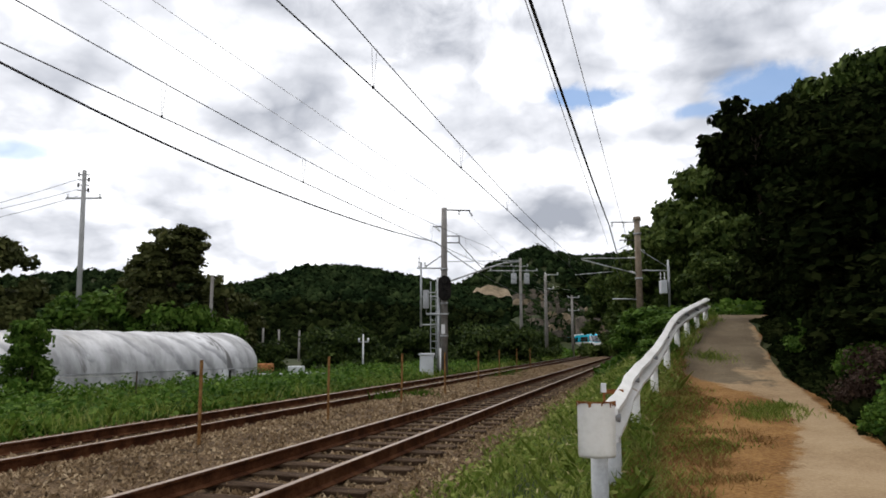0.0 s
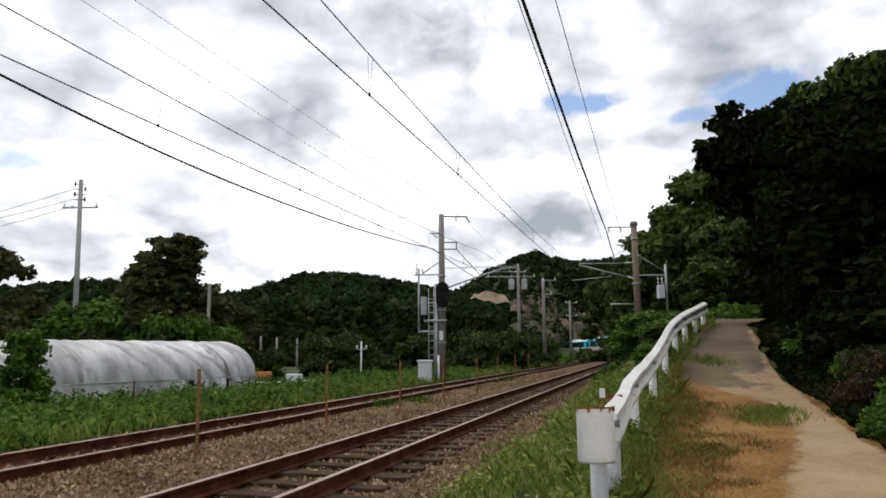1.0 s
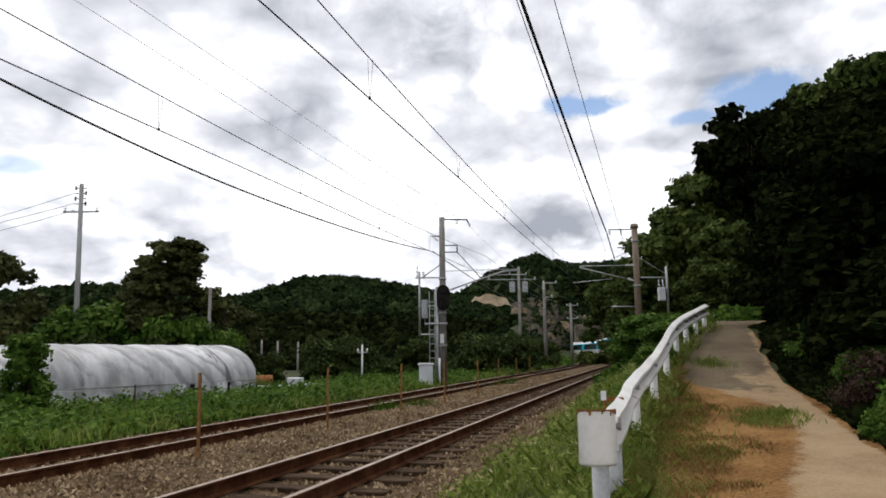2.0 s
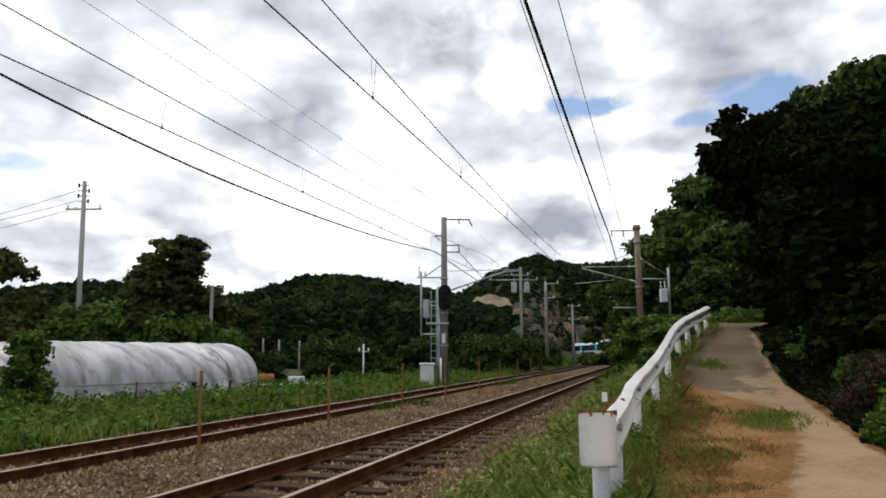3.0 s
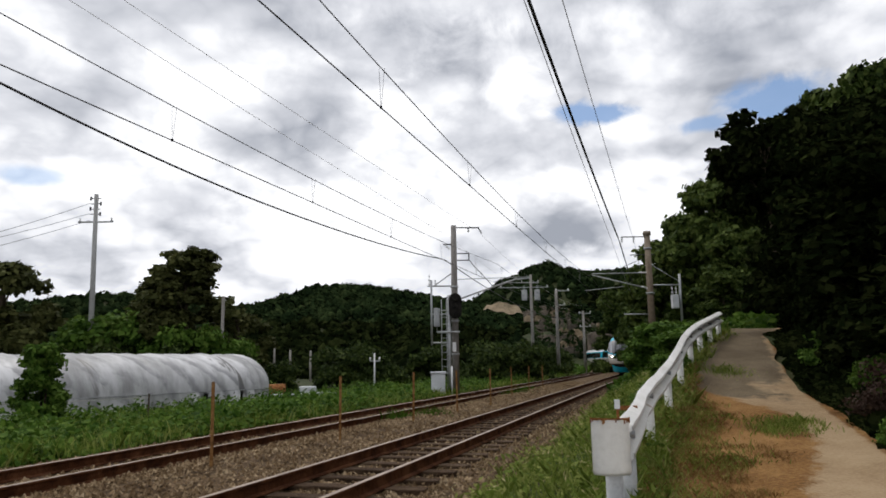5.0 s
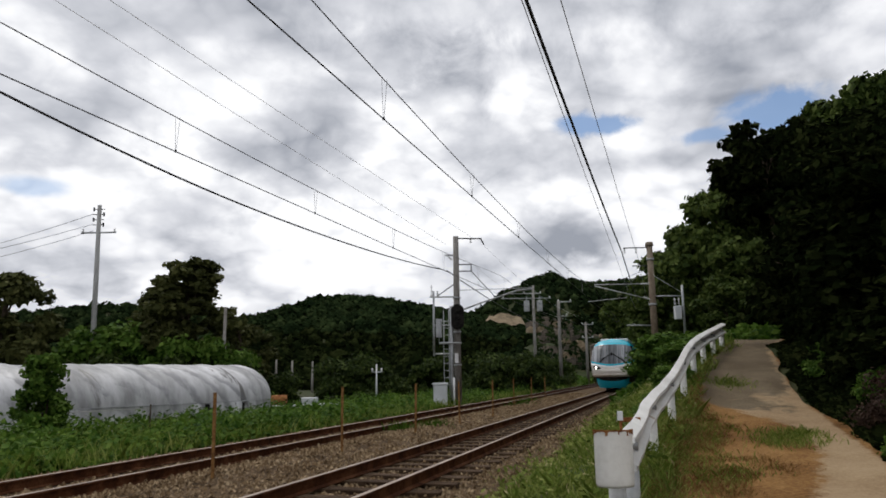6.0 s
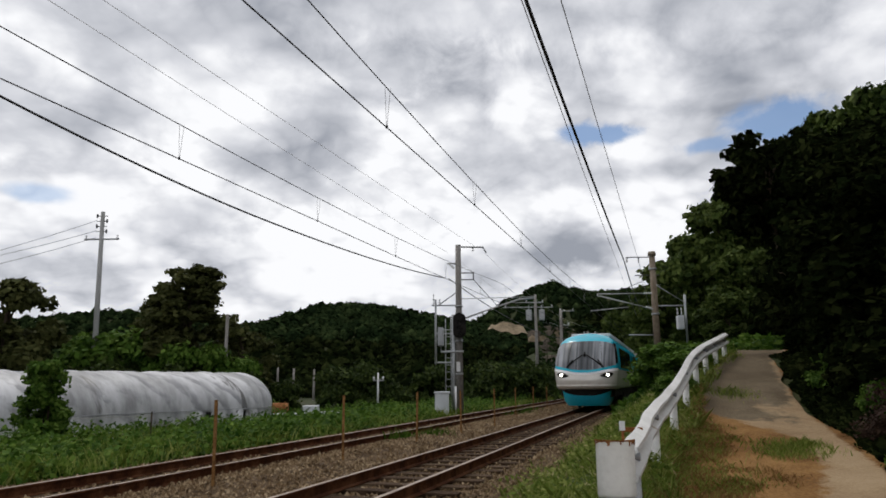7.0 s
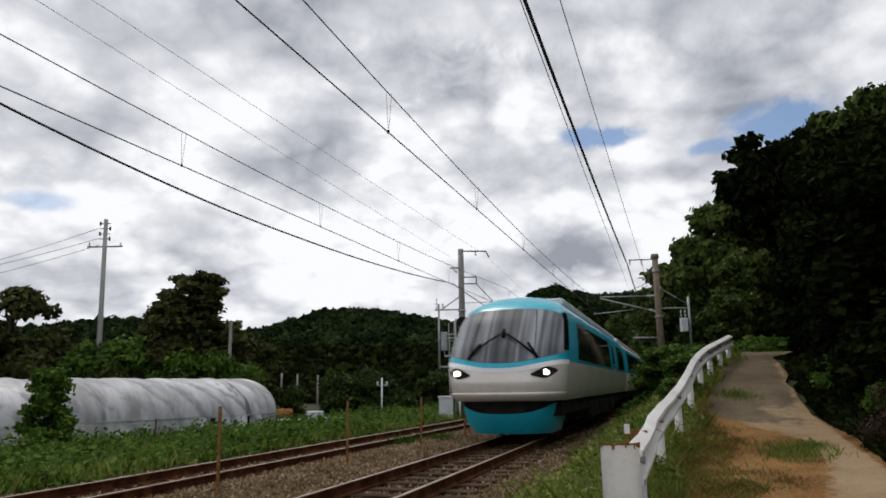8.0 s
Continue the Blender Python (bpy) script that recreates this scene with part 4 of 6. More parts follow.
def marker_post():
    p = Vector((1.41, 6.3, 0.88))
    root = thing("marker_post", "short rusty marker stake with a white reflector plate behind the guardrail", "marker post")
    tube("stake", [(p.x, p.y, float(ground_z(p.x, p.y)) - 0.1), (p.x, p.y, p.z)], 0.012, M["rust"], root, 6)
    box("reflector", p.x - 0.026, p.x + 0.02, p.y - 0.015, p.y + 0.015, p.z - 0.07, p.z + 0.01, M["insulator"], root, 0.006)
    box("rusty_plate", p.x + 0.03, p.x + 0.2, p.y + 0.1, p.y + 0.115, p.z - 0.09, p.z - 0.05, M["rust"], root, 0.006)


guardrail()
marker_post()


# ---- greenhouse ----
def greenhouse():
    """Local x along the house from its far end, y away from the line, z up."""
    length, half, base, eaves, ridge_z, hoops = 17.5, 2.4, -0.55, 0.28, 1.76, 16
    root = thing("greenhouse", "long low tunnel greenhouse in weathered translucent white vinyl", "greenhouse", pose(-7.75, 29.9, 0, 0, 0, math.degrees(math.atan2(-11.7, -6.85))) @ Matrix.Diagonal((1, -1, 1, 1)))
    rng = random.Random(5)
    nl, na = 190, 30
    verts, faces = [], []
    for i in range(nl + 1):
        u = length * i / nl
        for j in range(na + 1):
            t = j / na
            if t < 0.14 or t > 0.86:
                f = min(t, 1 - t) / 0.14
                out, z, soft = (0.0 if t < 0.5 else 2 * half), base + (eaves - base) * f, 0.35
            else:
                g = (t - 0.14) / 0.72 * math.pi
                out, z, soft = half - half * math.cos(g), eaves + (ridge_z - eaves) * math.sin(g) ** 0.85, 1.0
            w = u + 0.5 * t + 0.25 * noise.noise(Vector((u * 0.6, t * 3, 1)))
            slack = abs(math.sin(math.pi * w / length * hoops)) ** 0.8
            ruck = 0.08 * noise.noise(Vector((u * 1.7 + t * 3.5, t * 1.5, 3.1))) + 0.03 * noise.noise(Vector((u * 6 + t * 3, t * 4, 8)))
            verts.append((u, out + ruck * (1.2 - soft), z + (-0.05 * slack + 0.8 * ruck) * soft))
    k = na + 1
    for i in range(nl):
        for j in range(na):
            faces.append((i * k + j, i * k + j + 1, (i + 1) * k + j + 1, (i + 1) * k + j))
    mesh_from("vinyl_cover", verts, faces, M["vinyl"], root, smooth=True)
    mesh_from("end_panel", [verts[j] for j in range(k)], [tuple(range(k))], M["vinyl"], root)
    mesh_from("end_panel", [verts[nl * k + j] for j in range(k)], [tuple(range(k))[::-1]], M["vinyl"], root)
    for h in range(1, hoops + 1):
        u = length * h / hoops
        pts = [(u - 0.25, half - (half - 0.03) * math.cos(q / 18 * math.pi), eaves + (ridge_z - eaves - 0.05) * math.sin(q / 18 * math.pi) ** 0.85) for q in range(19)]
        tube("hoop", pts, 0.016, M["galv"], root, 6)
    tube("side_rail", [(0, -0.03, eaves), (length, -0.03, eaves)], 0.014, M["galv"], root, 6)
    for u in (1.2, 2.0, 2.9, 3.8, 8.4, 9.2, 12.0):
        wd, h = rng.uniform(0.3, 0.8), rng.uniform(0.3, 0.65)
        vs = []
        for ii in range(6):
            for jj in range(5):
                vs.append((u + wd * (ii / 5 - 0.5) * (1 - 0.4 * jj / 4) + 0.12 * jj / 4, -0.06 - 0.06 * math.sin(ii * 2.1 + jj) - 0.16 * jj / 4, eaves - 0.01 - h * jj / 4 - 0.05 * ii * (jj / 4)))
        fs = [(ii * 5 + jj, ii * 5 + jj + 1, ii * 5 + jj + 6, ii * 5 + jj + 5) for ii in range(5) for jj in range(4)]
        mesh_from("torn_flap", vs, fs, M["vinyl"], root, smooth=True)
    # near-black strips laid on the sheet stand for shade inside tears
    for u, wd in ((1.5, 0.09), (1.9, 0.05), (3.3, 0.12), (9.0, 0.1), (12.3, 0.07)):
        box("torn_gap_shade", u - wd, u + wd, -0.05, -0.035, base, eaves - 0.06, M["lens_dark"], root, 0.004, "dark strip standing for the shaded inside of a tear")


greenhouse()


# ---- vegetation ----
def leaf_quads(rng, centers, outward, size, aspect=1.6, droop=0.0):
    """Kite-shaped leaf sprays at the centres, turned about at random, leaning outward."""
    n = len(centers)
    nrm = outward * 0.8 + rng.normal(0, 0.55, (n, 3))
    nrm[:, 2] += 0.35
    nrm /= np.linalg.norm(nrm, axis=1)[:, None] + 1e-9
    t = np.cross(nrm, rng.normal(0, 1, (n, 3)))
    t /= np.linalg.norm(t, axis=1)[:, None] + 1e-9
    t[:, 2] -= droop
    b = np.cross(nrm, t)
    sz = (size * rng.uniform(0.6, 1.35, n))[:, None]
    l, w = t * sz * aspect * 0.5, b * sz * 0.5
    c = centers
    return np.stack([c - l, c + w - l * 0.1, c + l, c - w - l * 0.1], 1)


def crown_points(rng, blobs, n, shell=0.55):
    blobs = np.array(blobs, dtype=float)
    vol = blobs[:, 3] * blobs[:, 4] + blobs[:, 4] * blobs[:, 5]
    pick = rng.choice(len(blobs), n, p=vol / vol.sum())
    v = rng.normal(0, 1, (n, 3))
    v /= np.linalg.norm(v, axis=1)[:, None]
    bumps = 1 + 0.22 * np.sin(v[:, 0] * 7 + pick) * np.sin(v[:, 1] * 6 + 2 * pick) + 0.15 * np.sin(v[:, 2] * 11 + pick * 3)
    r = (shell + (1 - shell) * rng.uniform(0, 1, n) ** 0.6) * bumps
    return blobs[pick, :3] + v * blobs[pick, 3:] * r[:, None], v


def crown_blobs(rng, height, spread, count, low=0.3, top=0.35, fat=(0.22, 0.42)):
    """Clump ovals filling a crown between low and full height; spread: half width; top: how narrow it ends."""
    out = []
    for i in range(count):
        f = rng.uniform(0, 1)
        z = height * (low + (1 - low) * f)
        w = spread * (1 - (1 - top) * f ** 1.4) * math.sqrt(rng.uniform(0.05, 1))
        a = rng.uniform(0, math.tau)
        r = spread * rng.uniform(*fat)
        out.append((w * math.cos(a), w * math.sin(a), min(z, height - r * 0.6), r, r, r * rng.uniform(0.55, 0.85)))
    return out


def make_tree(name, label, category, seed, height, spread, leaves, size, mat, count=26, low=0.25, top=0.35, lean=(0, 0), group="", fat=(0.22, 0.42)):
    rng = np.random.default_rng(seed)
    root = thing(name, label, category, group=group)
    blobs = crown_blobs(rng, height, spread, count, low, top, fat)
    bm = bmesh.new()
    r0 = 0.018 * height + 0.05
    pts = [(lean[0] * f, lean[1] * f, -0.4 + height * 0.85 * f) for f in np.linspace(0, 1, 6)]
    pts = [(x + rng.normal(0, 0.04) * height * 0.12, y + rng.normal(0, 0.04) * height * 0.12, z) for x, y, z in pts]
    add_tube(bm, pts, [r0 * (1 - 0.16 * i) for i in range(6)], 8)
    for b in blobs[:10]:
        f = min(max(b[2] / height - 0.18, 0.12), 0.8)
        k = f / 0.85 * 5
        i = min(int(k), 4)
        a = Vector(pts[i]).lerp(Vector(pts[i + 1]), k - i)
        c = Vector(b[:3])
        add_tube(bm, [a, a.lerp(c, 0.5) + Vector((0, 0, 0.08 * height * 0.3)), c], [r0 * 0.4, r0 * 0.25, r0 * 0.08], 5)
    part("trunk", bm, M["bark"], root)
    P, V = crown_points(rng, blobs, leaves)
    quads_mesh("crown", leaf_quads(rng, P, V, size), M[mat], root)
    return root


def make_bush(name, label, category, seed, height, spread, leaves, size, mat, group="", count=14):
    rng = np.random.default_rng(seed)
    root = thing(name, label, category, group=group)
    blobs = crown_blobs(rng, height, spread, count, 0.12, 0.45)
    bm = bmesh.new()
    for b in blobs[:7]:
        add_tube(bm, [(b[0] * 0.15, b[1] * 0.15, -0.3), (b[0] * 0.5, b[1] * 0.5, b[2] * 0.55), tuple(b[:3])], [0.035, 0.025, 0.008], 5)
    part("stems", bm, M["bark"], root)
    P, V = crown_points(rng, blobs, leaves, 0.35)
    P[:, 2] = np.maximum(P[:, 2], 0.02)
    quads_mesh("foliage", leaf_quads(rng, P, V, size), M[mat], root)
    return root


def put(ob, x, y, rz=0, scale=1.0, sz=None, dz=0.0, first=False):
    m = pose(x, y, float(ground_z(x, y)) + dz, 0, 0, rz) @ Matrix.Diagonal((scale, scale, sz or scale, 1))
    if first:
        ob.matrix_basis = m
        return ob
    return copy_thing(ob, m @ Matrix.Diagonal((1 / ob.scale.x, 1 / ob.scale.y, 1 / ob.scale.z, 1)))


def plant(kinds, heights, spots, rnd, least=0.7, most=1.3):
    """Trees at (x, y, height of the top above the rails), from a few models in turn."""
    for i, (x, y, top) in enumerate(spots):
        k = i % len(kinds)
        sz = (top - float(ground_z(x, y)) + 0.3) / heights[k] / 1.04
        put(kinds[k], x, y, rnd.uniform(0, 360), min(max(sz, least), most), sz, -0.3, first=i < len(kinds))


def woods():
    rnd = random.Random(12)
    # trees on the slope beside the lane, shade put into near-black leaves
    hs = (8, 8, 7)
    dark = [make_tree("tree", "dense evergreen tree, slope shade put into its leaf colour", "tree", 30 + i, h, sp, 10000, 0.22, "leaf_dark", 40, 0.02, 0.55, group="slope trees")
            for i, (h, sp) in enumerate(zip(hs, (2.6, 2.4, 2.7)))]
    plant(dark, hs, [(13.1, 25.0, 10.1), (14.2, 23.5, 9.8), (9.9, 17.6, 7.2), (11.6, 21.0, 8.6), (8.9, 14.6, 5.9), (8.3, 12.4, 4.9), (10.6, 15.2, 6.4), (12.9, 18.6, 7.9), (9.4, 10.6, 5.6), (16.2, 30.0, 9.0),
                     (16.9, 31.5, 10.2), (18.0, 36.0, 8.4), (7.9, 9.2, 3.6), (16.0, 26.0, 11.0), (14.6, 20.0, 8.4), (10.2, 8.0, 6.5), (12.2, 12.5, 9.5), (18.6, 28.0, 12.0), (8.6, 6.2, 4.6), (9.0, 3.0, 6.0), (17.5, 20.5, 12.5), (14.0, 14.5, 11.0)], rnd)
    over = make_tree("tree", "tree leaning out over the lane, shade in its leaf colour", "tree", 39, 8.2, 1.8, 7000, 0.22, "leaf_dark", 34, 0.6, 0.9, (-0.5, 0), group="slope trees")
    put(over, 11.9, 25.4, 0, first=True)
    # lighter broadleaf trees on the slope further along
    hs = (9, 8)
    mid = [make_tree("tree", "green broadleaf tree on the wooded slope", "tree", 50 + i, h, sp, 13000, 0.25, "leaf_mid", 54, 0.04, 0.6, group="slope trees", fat=(0.17, 0.33))
           for i, (h, sp) in enumerate(zip(hs, (3.2, 2.9)))]
    plant(mid, hs, [(17.6, 50, 11.2), (19.4, 50, 14.4), (21.4, 50, 16.0), (18.2, 45, 9.5), (18.6, 58, 11.5), (21, 60, 14), (16.6, 60, 8.6), (23.7, 47, 17.5), (26.4, 46, 19.9), (29.5, 46, 21.2), (32.5, 48, 22.6), (24, 40, 14),
                    (21, 40, 11), (17.6, 38, 7.2), (16.4, 43, 6.6), (27, 38, 15), (20, 70, 11), (25, 66, 15), (19.5, 82, 9.5), (25, 84, 12), (31, 92, 13), (18.5, 34, 7.5), (20.5, 31, 9.5), (23, 34, 12)], rnd)
    # left of the line, behind the greenhouse
    big = make_tree("tree", "tall olive-green broadleaf tree behind the greenhouse", "tree", 71, 8.8, 3.1, 17000, 0.2, "leaf_olive", 120, 0.04, 0.32, fat=(0.10, 0.2))
    put(big, -16.0, 42.0, 205, 1.32, 1.0, first=True)
    lt = make_tree("tree", "dark broadleaf tree at the edge of the field", "tree", 73, 6.0, 2.4, 9000, 0.2, "leaf_olive", 40, 0.04, 0.6, group="field edge trees", fat=(0.16, 0.32))
    plant([lt], [6.0], [(-24.0, 37.0, 7.1), (-26.4, 38.0, 5.6), (-28.0, 38.0, 6.6), (-25.0, 42.5, 4.6), (-22.3, 45.0, 4.4), (-19.2, 46, 4.6), (-13.4, 44.0, 4.6), (-18.4, 43.5, 5.4), (-31, 42, 7), (-24.5, 36.0, 4.6), (-26.6, 36.4, 4.9)], rnd, 1.05)
    twig = make_tree("tree", "thin straggly half-bare sapling", "tree", 76, 5.9, 1.0, 420, 0.15, "leaf_olive", 26, 0.3, 0.5, fat=(0.2, 0.35))
    put(twig, -12.9, 42.4, 0, first=True)
    ob = make_bush("bush", "leafy green hedge bush", "bush", 81, 3.0, 2.2, 4200, 0.2, "leaf_hedge", "hedge bushes", 26)
    spots = [(-25, 34, 0.9), (-21.5, 38.0, 1.15), (-18.2, 38.5, 1.1), (-15.5, 38.5, 1.0), (-12.6, 40.0, 0.85), (-10.9, 44.0, 0.7), (-23.0, 40.5, 1.2),
             (-8.0, 50.0, 1.0), (-5.4, 49.0, 0.9), (-7.0, 58, 1.2), (-2.0, 56.0, 1.0), (2.6, 52.0, 1.0), (4.8, 56.0, 1.1), (6.0, 63.0, 1.1), (3.0, 62, 1.2), (8.6, 71.0, 1.0),
             (10.6, 77.0, 1.0), (-1.0, 66, 1.3), (7.0, 84, 1.4), (12.6, 93, 1.1), (4, 74, 1.3), (10.0, 86, 1.2), (-12, 70, 1.1)]
    for s, off, k in ((100, -11, 1.1), (108, -10, 1.0), (116, -12, 1.3), (124, -11, 1.2), (133, -11.5, 1.4), (143, -12, 1.5), (153, -12, 1.6), (96, 7, 1.2), (110, 8, 1.4), (124, 9, 1.6), (138, 9, 1.7), (152, 9, 1.8), (166, 10, 1.9), (165, -13, 1.7)):
        q, _ = track(s, off)
        spots.append((q[0], q[1], k))
    for i, (x, y, k) in enumerate(spots):
        put(ob, x, y, i * 51, k, None, -0.1, first=i == 0)
    fresh = make_bush("bush", "bright green vine-covered bush beside the guardrail", "bush", 85, 2.2, 1.5, 5600, 0.125, "leaf_fresh", "lineside bushes", 30)
    for i, (x, y, k) in enumerate(((6.35, 21.0, 0.9), (7.5, 24.0, 1.0), (8.5, 27.5, 1.0), (5.45, 16.9, 0.5), (10.4, 31.0, 0.95), (4.4, 14.6, 0.32), (3.5, 12.6, 0.28), (13.8, 40, 1.1), (15.2, 46, 1.2), (-19.9, 40.6, 2.0), (-17.6, 41.0, 1.7), (-21.6, 42.0, 1.9), (-14.6, 39.6, 1.6), (-12.6, 40.6, 1.3))):
        put(fresh, x, y, i * 77, k, k * (0.62 if x > 0 else 1.1), -0.05, first=i == 0)
    gb = make_bush("bush", "dark green conical shrub in front of the greenhouse", "bush", 88, 2.4, 0.66, 7000, 0.09, "leaf_fresh", "", 70)
    put(gb, -11.35, 19.6, 0, 1.0, first=True)
    low = make_bush("bush", "dark undergrowth at the lane's edge", "bush", 91, 1.1, 1.0, 4200, 0.085, "leaf_fresh", "lane edge bushes", 22)
    # darker twin of low, the trees' shade coloured into its leaves
    shade = make_bush("bush", "undergrowth with deep shade put into its leaf colour", "bush", 92, 1.3, 1.1, 3600, 0.11, "leaf_dark", "lane edge bushes", 22)
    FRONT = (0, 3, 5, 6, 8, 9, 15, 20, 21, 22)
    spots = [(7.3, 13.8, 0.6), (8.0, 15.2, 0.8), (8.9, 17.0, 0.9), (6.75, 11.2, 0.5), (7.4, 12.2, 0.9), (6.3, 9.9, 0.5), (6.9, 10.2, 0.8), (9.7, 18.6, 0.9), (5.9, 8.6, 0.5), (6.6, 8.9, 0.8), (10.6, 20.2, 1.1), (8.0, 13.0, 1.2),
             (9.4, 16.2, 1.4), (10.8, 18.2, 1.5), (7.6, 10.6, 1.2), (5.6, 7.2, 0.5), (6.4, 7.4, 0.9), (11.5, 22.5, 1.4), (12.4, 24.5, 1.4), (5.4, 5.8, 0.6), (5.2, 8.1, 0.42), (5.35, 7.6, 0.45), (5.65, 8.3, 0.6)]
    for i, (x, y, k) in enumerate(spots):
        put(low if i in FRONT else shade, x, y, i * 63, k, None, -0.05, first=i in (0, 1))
    dead = make_bush("bush", "brown dead bramble heap under the trees", "bush", 93, 1.2, 1.1, 4500, 0.06, "bramble", "", 24)
    put(dead, 6.05, 9.5, 0, 0.62, first=True)


def far_forest():
    """Canopies of the distant wooded hills, in one mesh."""
    rng = np.random.default_rng(21)
    ico = bmesh.new()
    bmesh.ops.create_icosphere(ico, subdivisions=1, radius=1)
    base = np.array([v.co[:] for v in ico.verts])
    tri = np.array([[v.index for v in f.verts] for f in ico.faces])
    ico.free()
    def zone(n, x0, x1, y0, y1, r0, r1, cut=None):
        x, y = rng.uniform(x0, x1, n), rng.uniform(y0, y1, n)
        r = r0 + (r1 - r0) * rng.uniform(0, 1, n) ** 2
        s, off = track_coords(x, y)
        ok = ((np.abs(off + 2) > 9) | (s > 240)) & (x / y > -0.7) & (x / y < 0.45)
        if cut is not None:
            ok &= ~cut(x, y)
        return x[ok], y[ok], r[ok]
    bare = lambda x, y: ((x > 19) & (x < 42) & (y > 158) & (y < 200)) | ((x > 8) & (x < 25) & (y > 185) & (y < 206))
    zs = [zone(700, -95, 75, 105, 200, 1.5, 3.2, bare), zone(2600, 2, 46, 122, 240, 0.9, 2.3), zone(2000, -200, 120, 200, 330, 1.8, 4.2, bare), zone(4200, -260, 100, 330, 460, 1.8, 4.0), zone(1500, -90, 260, 470, 630, 2.4, 5.0), zone(900, -620, -200, 740, 900, 4, 8)]
    # both canopy colours are set dark to hold the woods' shade
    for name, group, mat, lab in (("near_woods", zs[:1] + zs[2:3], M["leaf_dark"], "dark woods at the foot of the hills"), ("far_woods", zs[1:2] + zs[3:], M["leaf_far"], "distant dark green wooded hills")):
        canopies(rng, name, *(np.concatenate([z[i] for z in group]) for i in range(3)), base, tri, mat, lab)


def canopies(rng, name, x, y, r, base, tri, mat, label):
    c = np.stack([x, y, ground_z(x, y) + r * 0.3], 1)
    n, k = len(x), len(base)
    v = base[None] * (0.92 + 0.16 * rng.normal(0, 1, (n, k)))[..., None] * r[:, None, None]
    v[..., 2] *= rng.uniform(0.8, 1.35, n)[:, None]
    v += c[:, None]
    faces = (tri[None] + (np.arange(n) * k)[:, None, None]).reshape(-1, 3)
    me = bpy.data.meshes.new(name)
    me.vertices.add(n * k)
    me.vertices.foreach_set("co", v.astype(np.float32).ravel())
    me.loops.add(len(faces) * 3)
    me.loops.foreach_set("vertex_index", faces.astype(np.int32).ravel())
    me.polygons.add(len(faces))
    me.polygons.foreach_set("loop_start", np.arange(0, len(faces) * 3, 3, dtype=np.int32))
    me.materials.append(mat)
    me.update(calc_edges=True)
    tagged(new(name, me), label, "woods", kind="stuff")
    # sprays of leaves that break up the canopies
    m = 16
    d = rng.normal(0, 1, (n, m, 3))
    d[..., 2] = np.abs(d[..., 2])
    d /= np.linalg.norm(d, axis=2)[..., None]
    p = (c[:, None] + d * (r[:, None, None] * rng.uniform(0.75, 1.12, (n, m, 1)))).reshape(-1, 3)
    q = leaf_quads(rng, p, d.reshape(-1, 3), 1.0)
    mid = q.mean(1, keepdims=True)
    q = mid + (q - mid) * np.repeat(r, m)[:, None, None] * 0.55
    tagged(quads_mesh("canopy_sprays", q, mat), "leafy tops of the woods", "woods", kind="stuff")


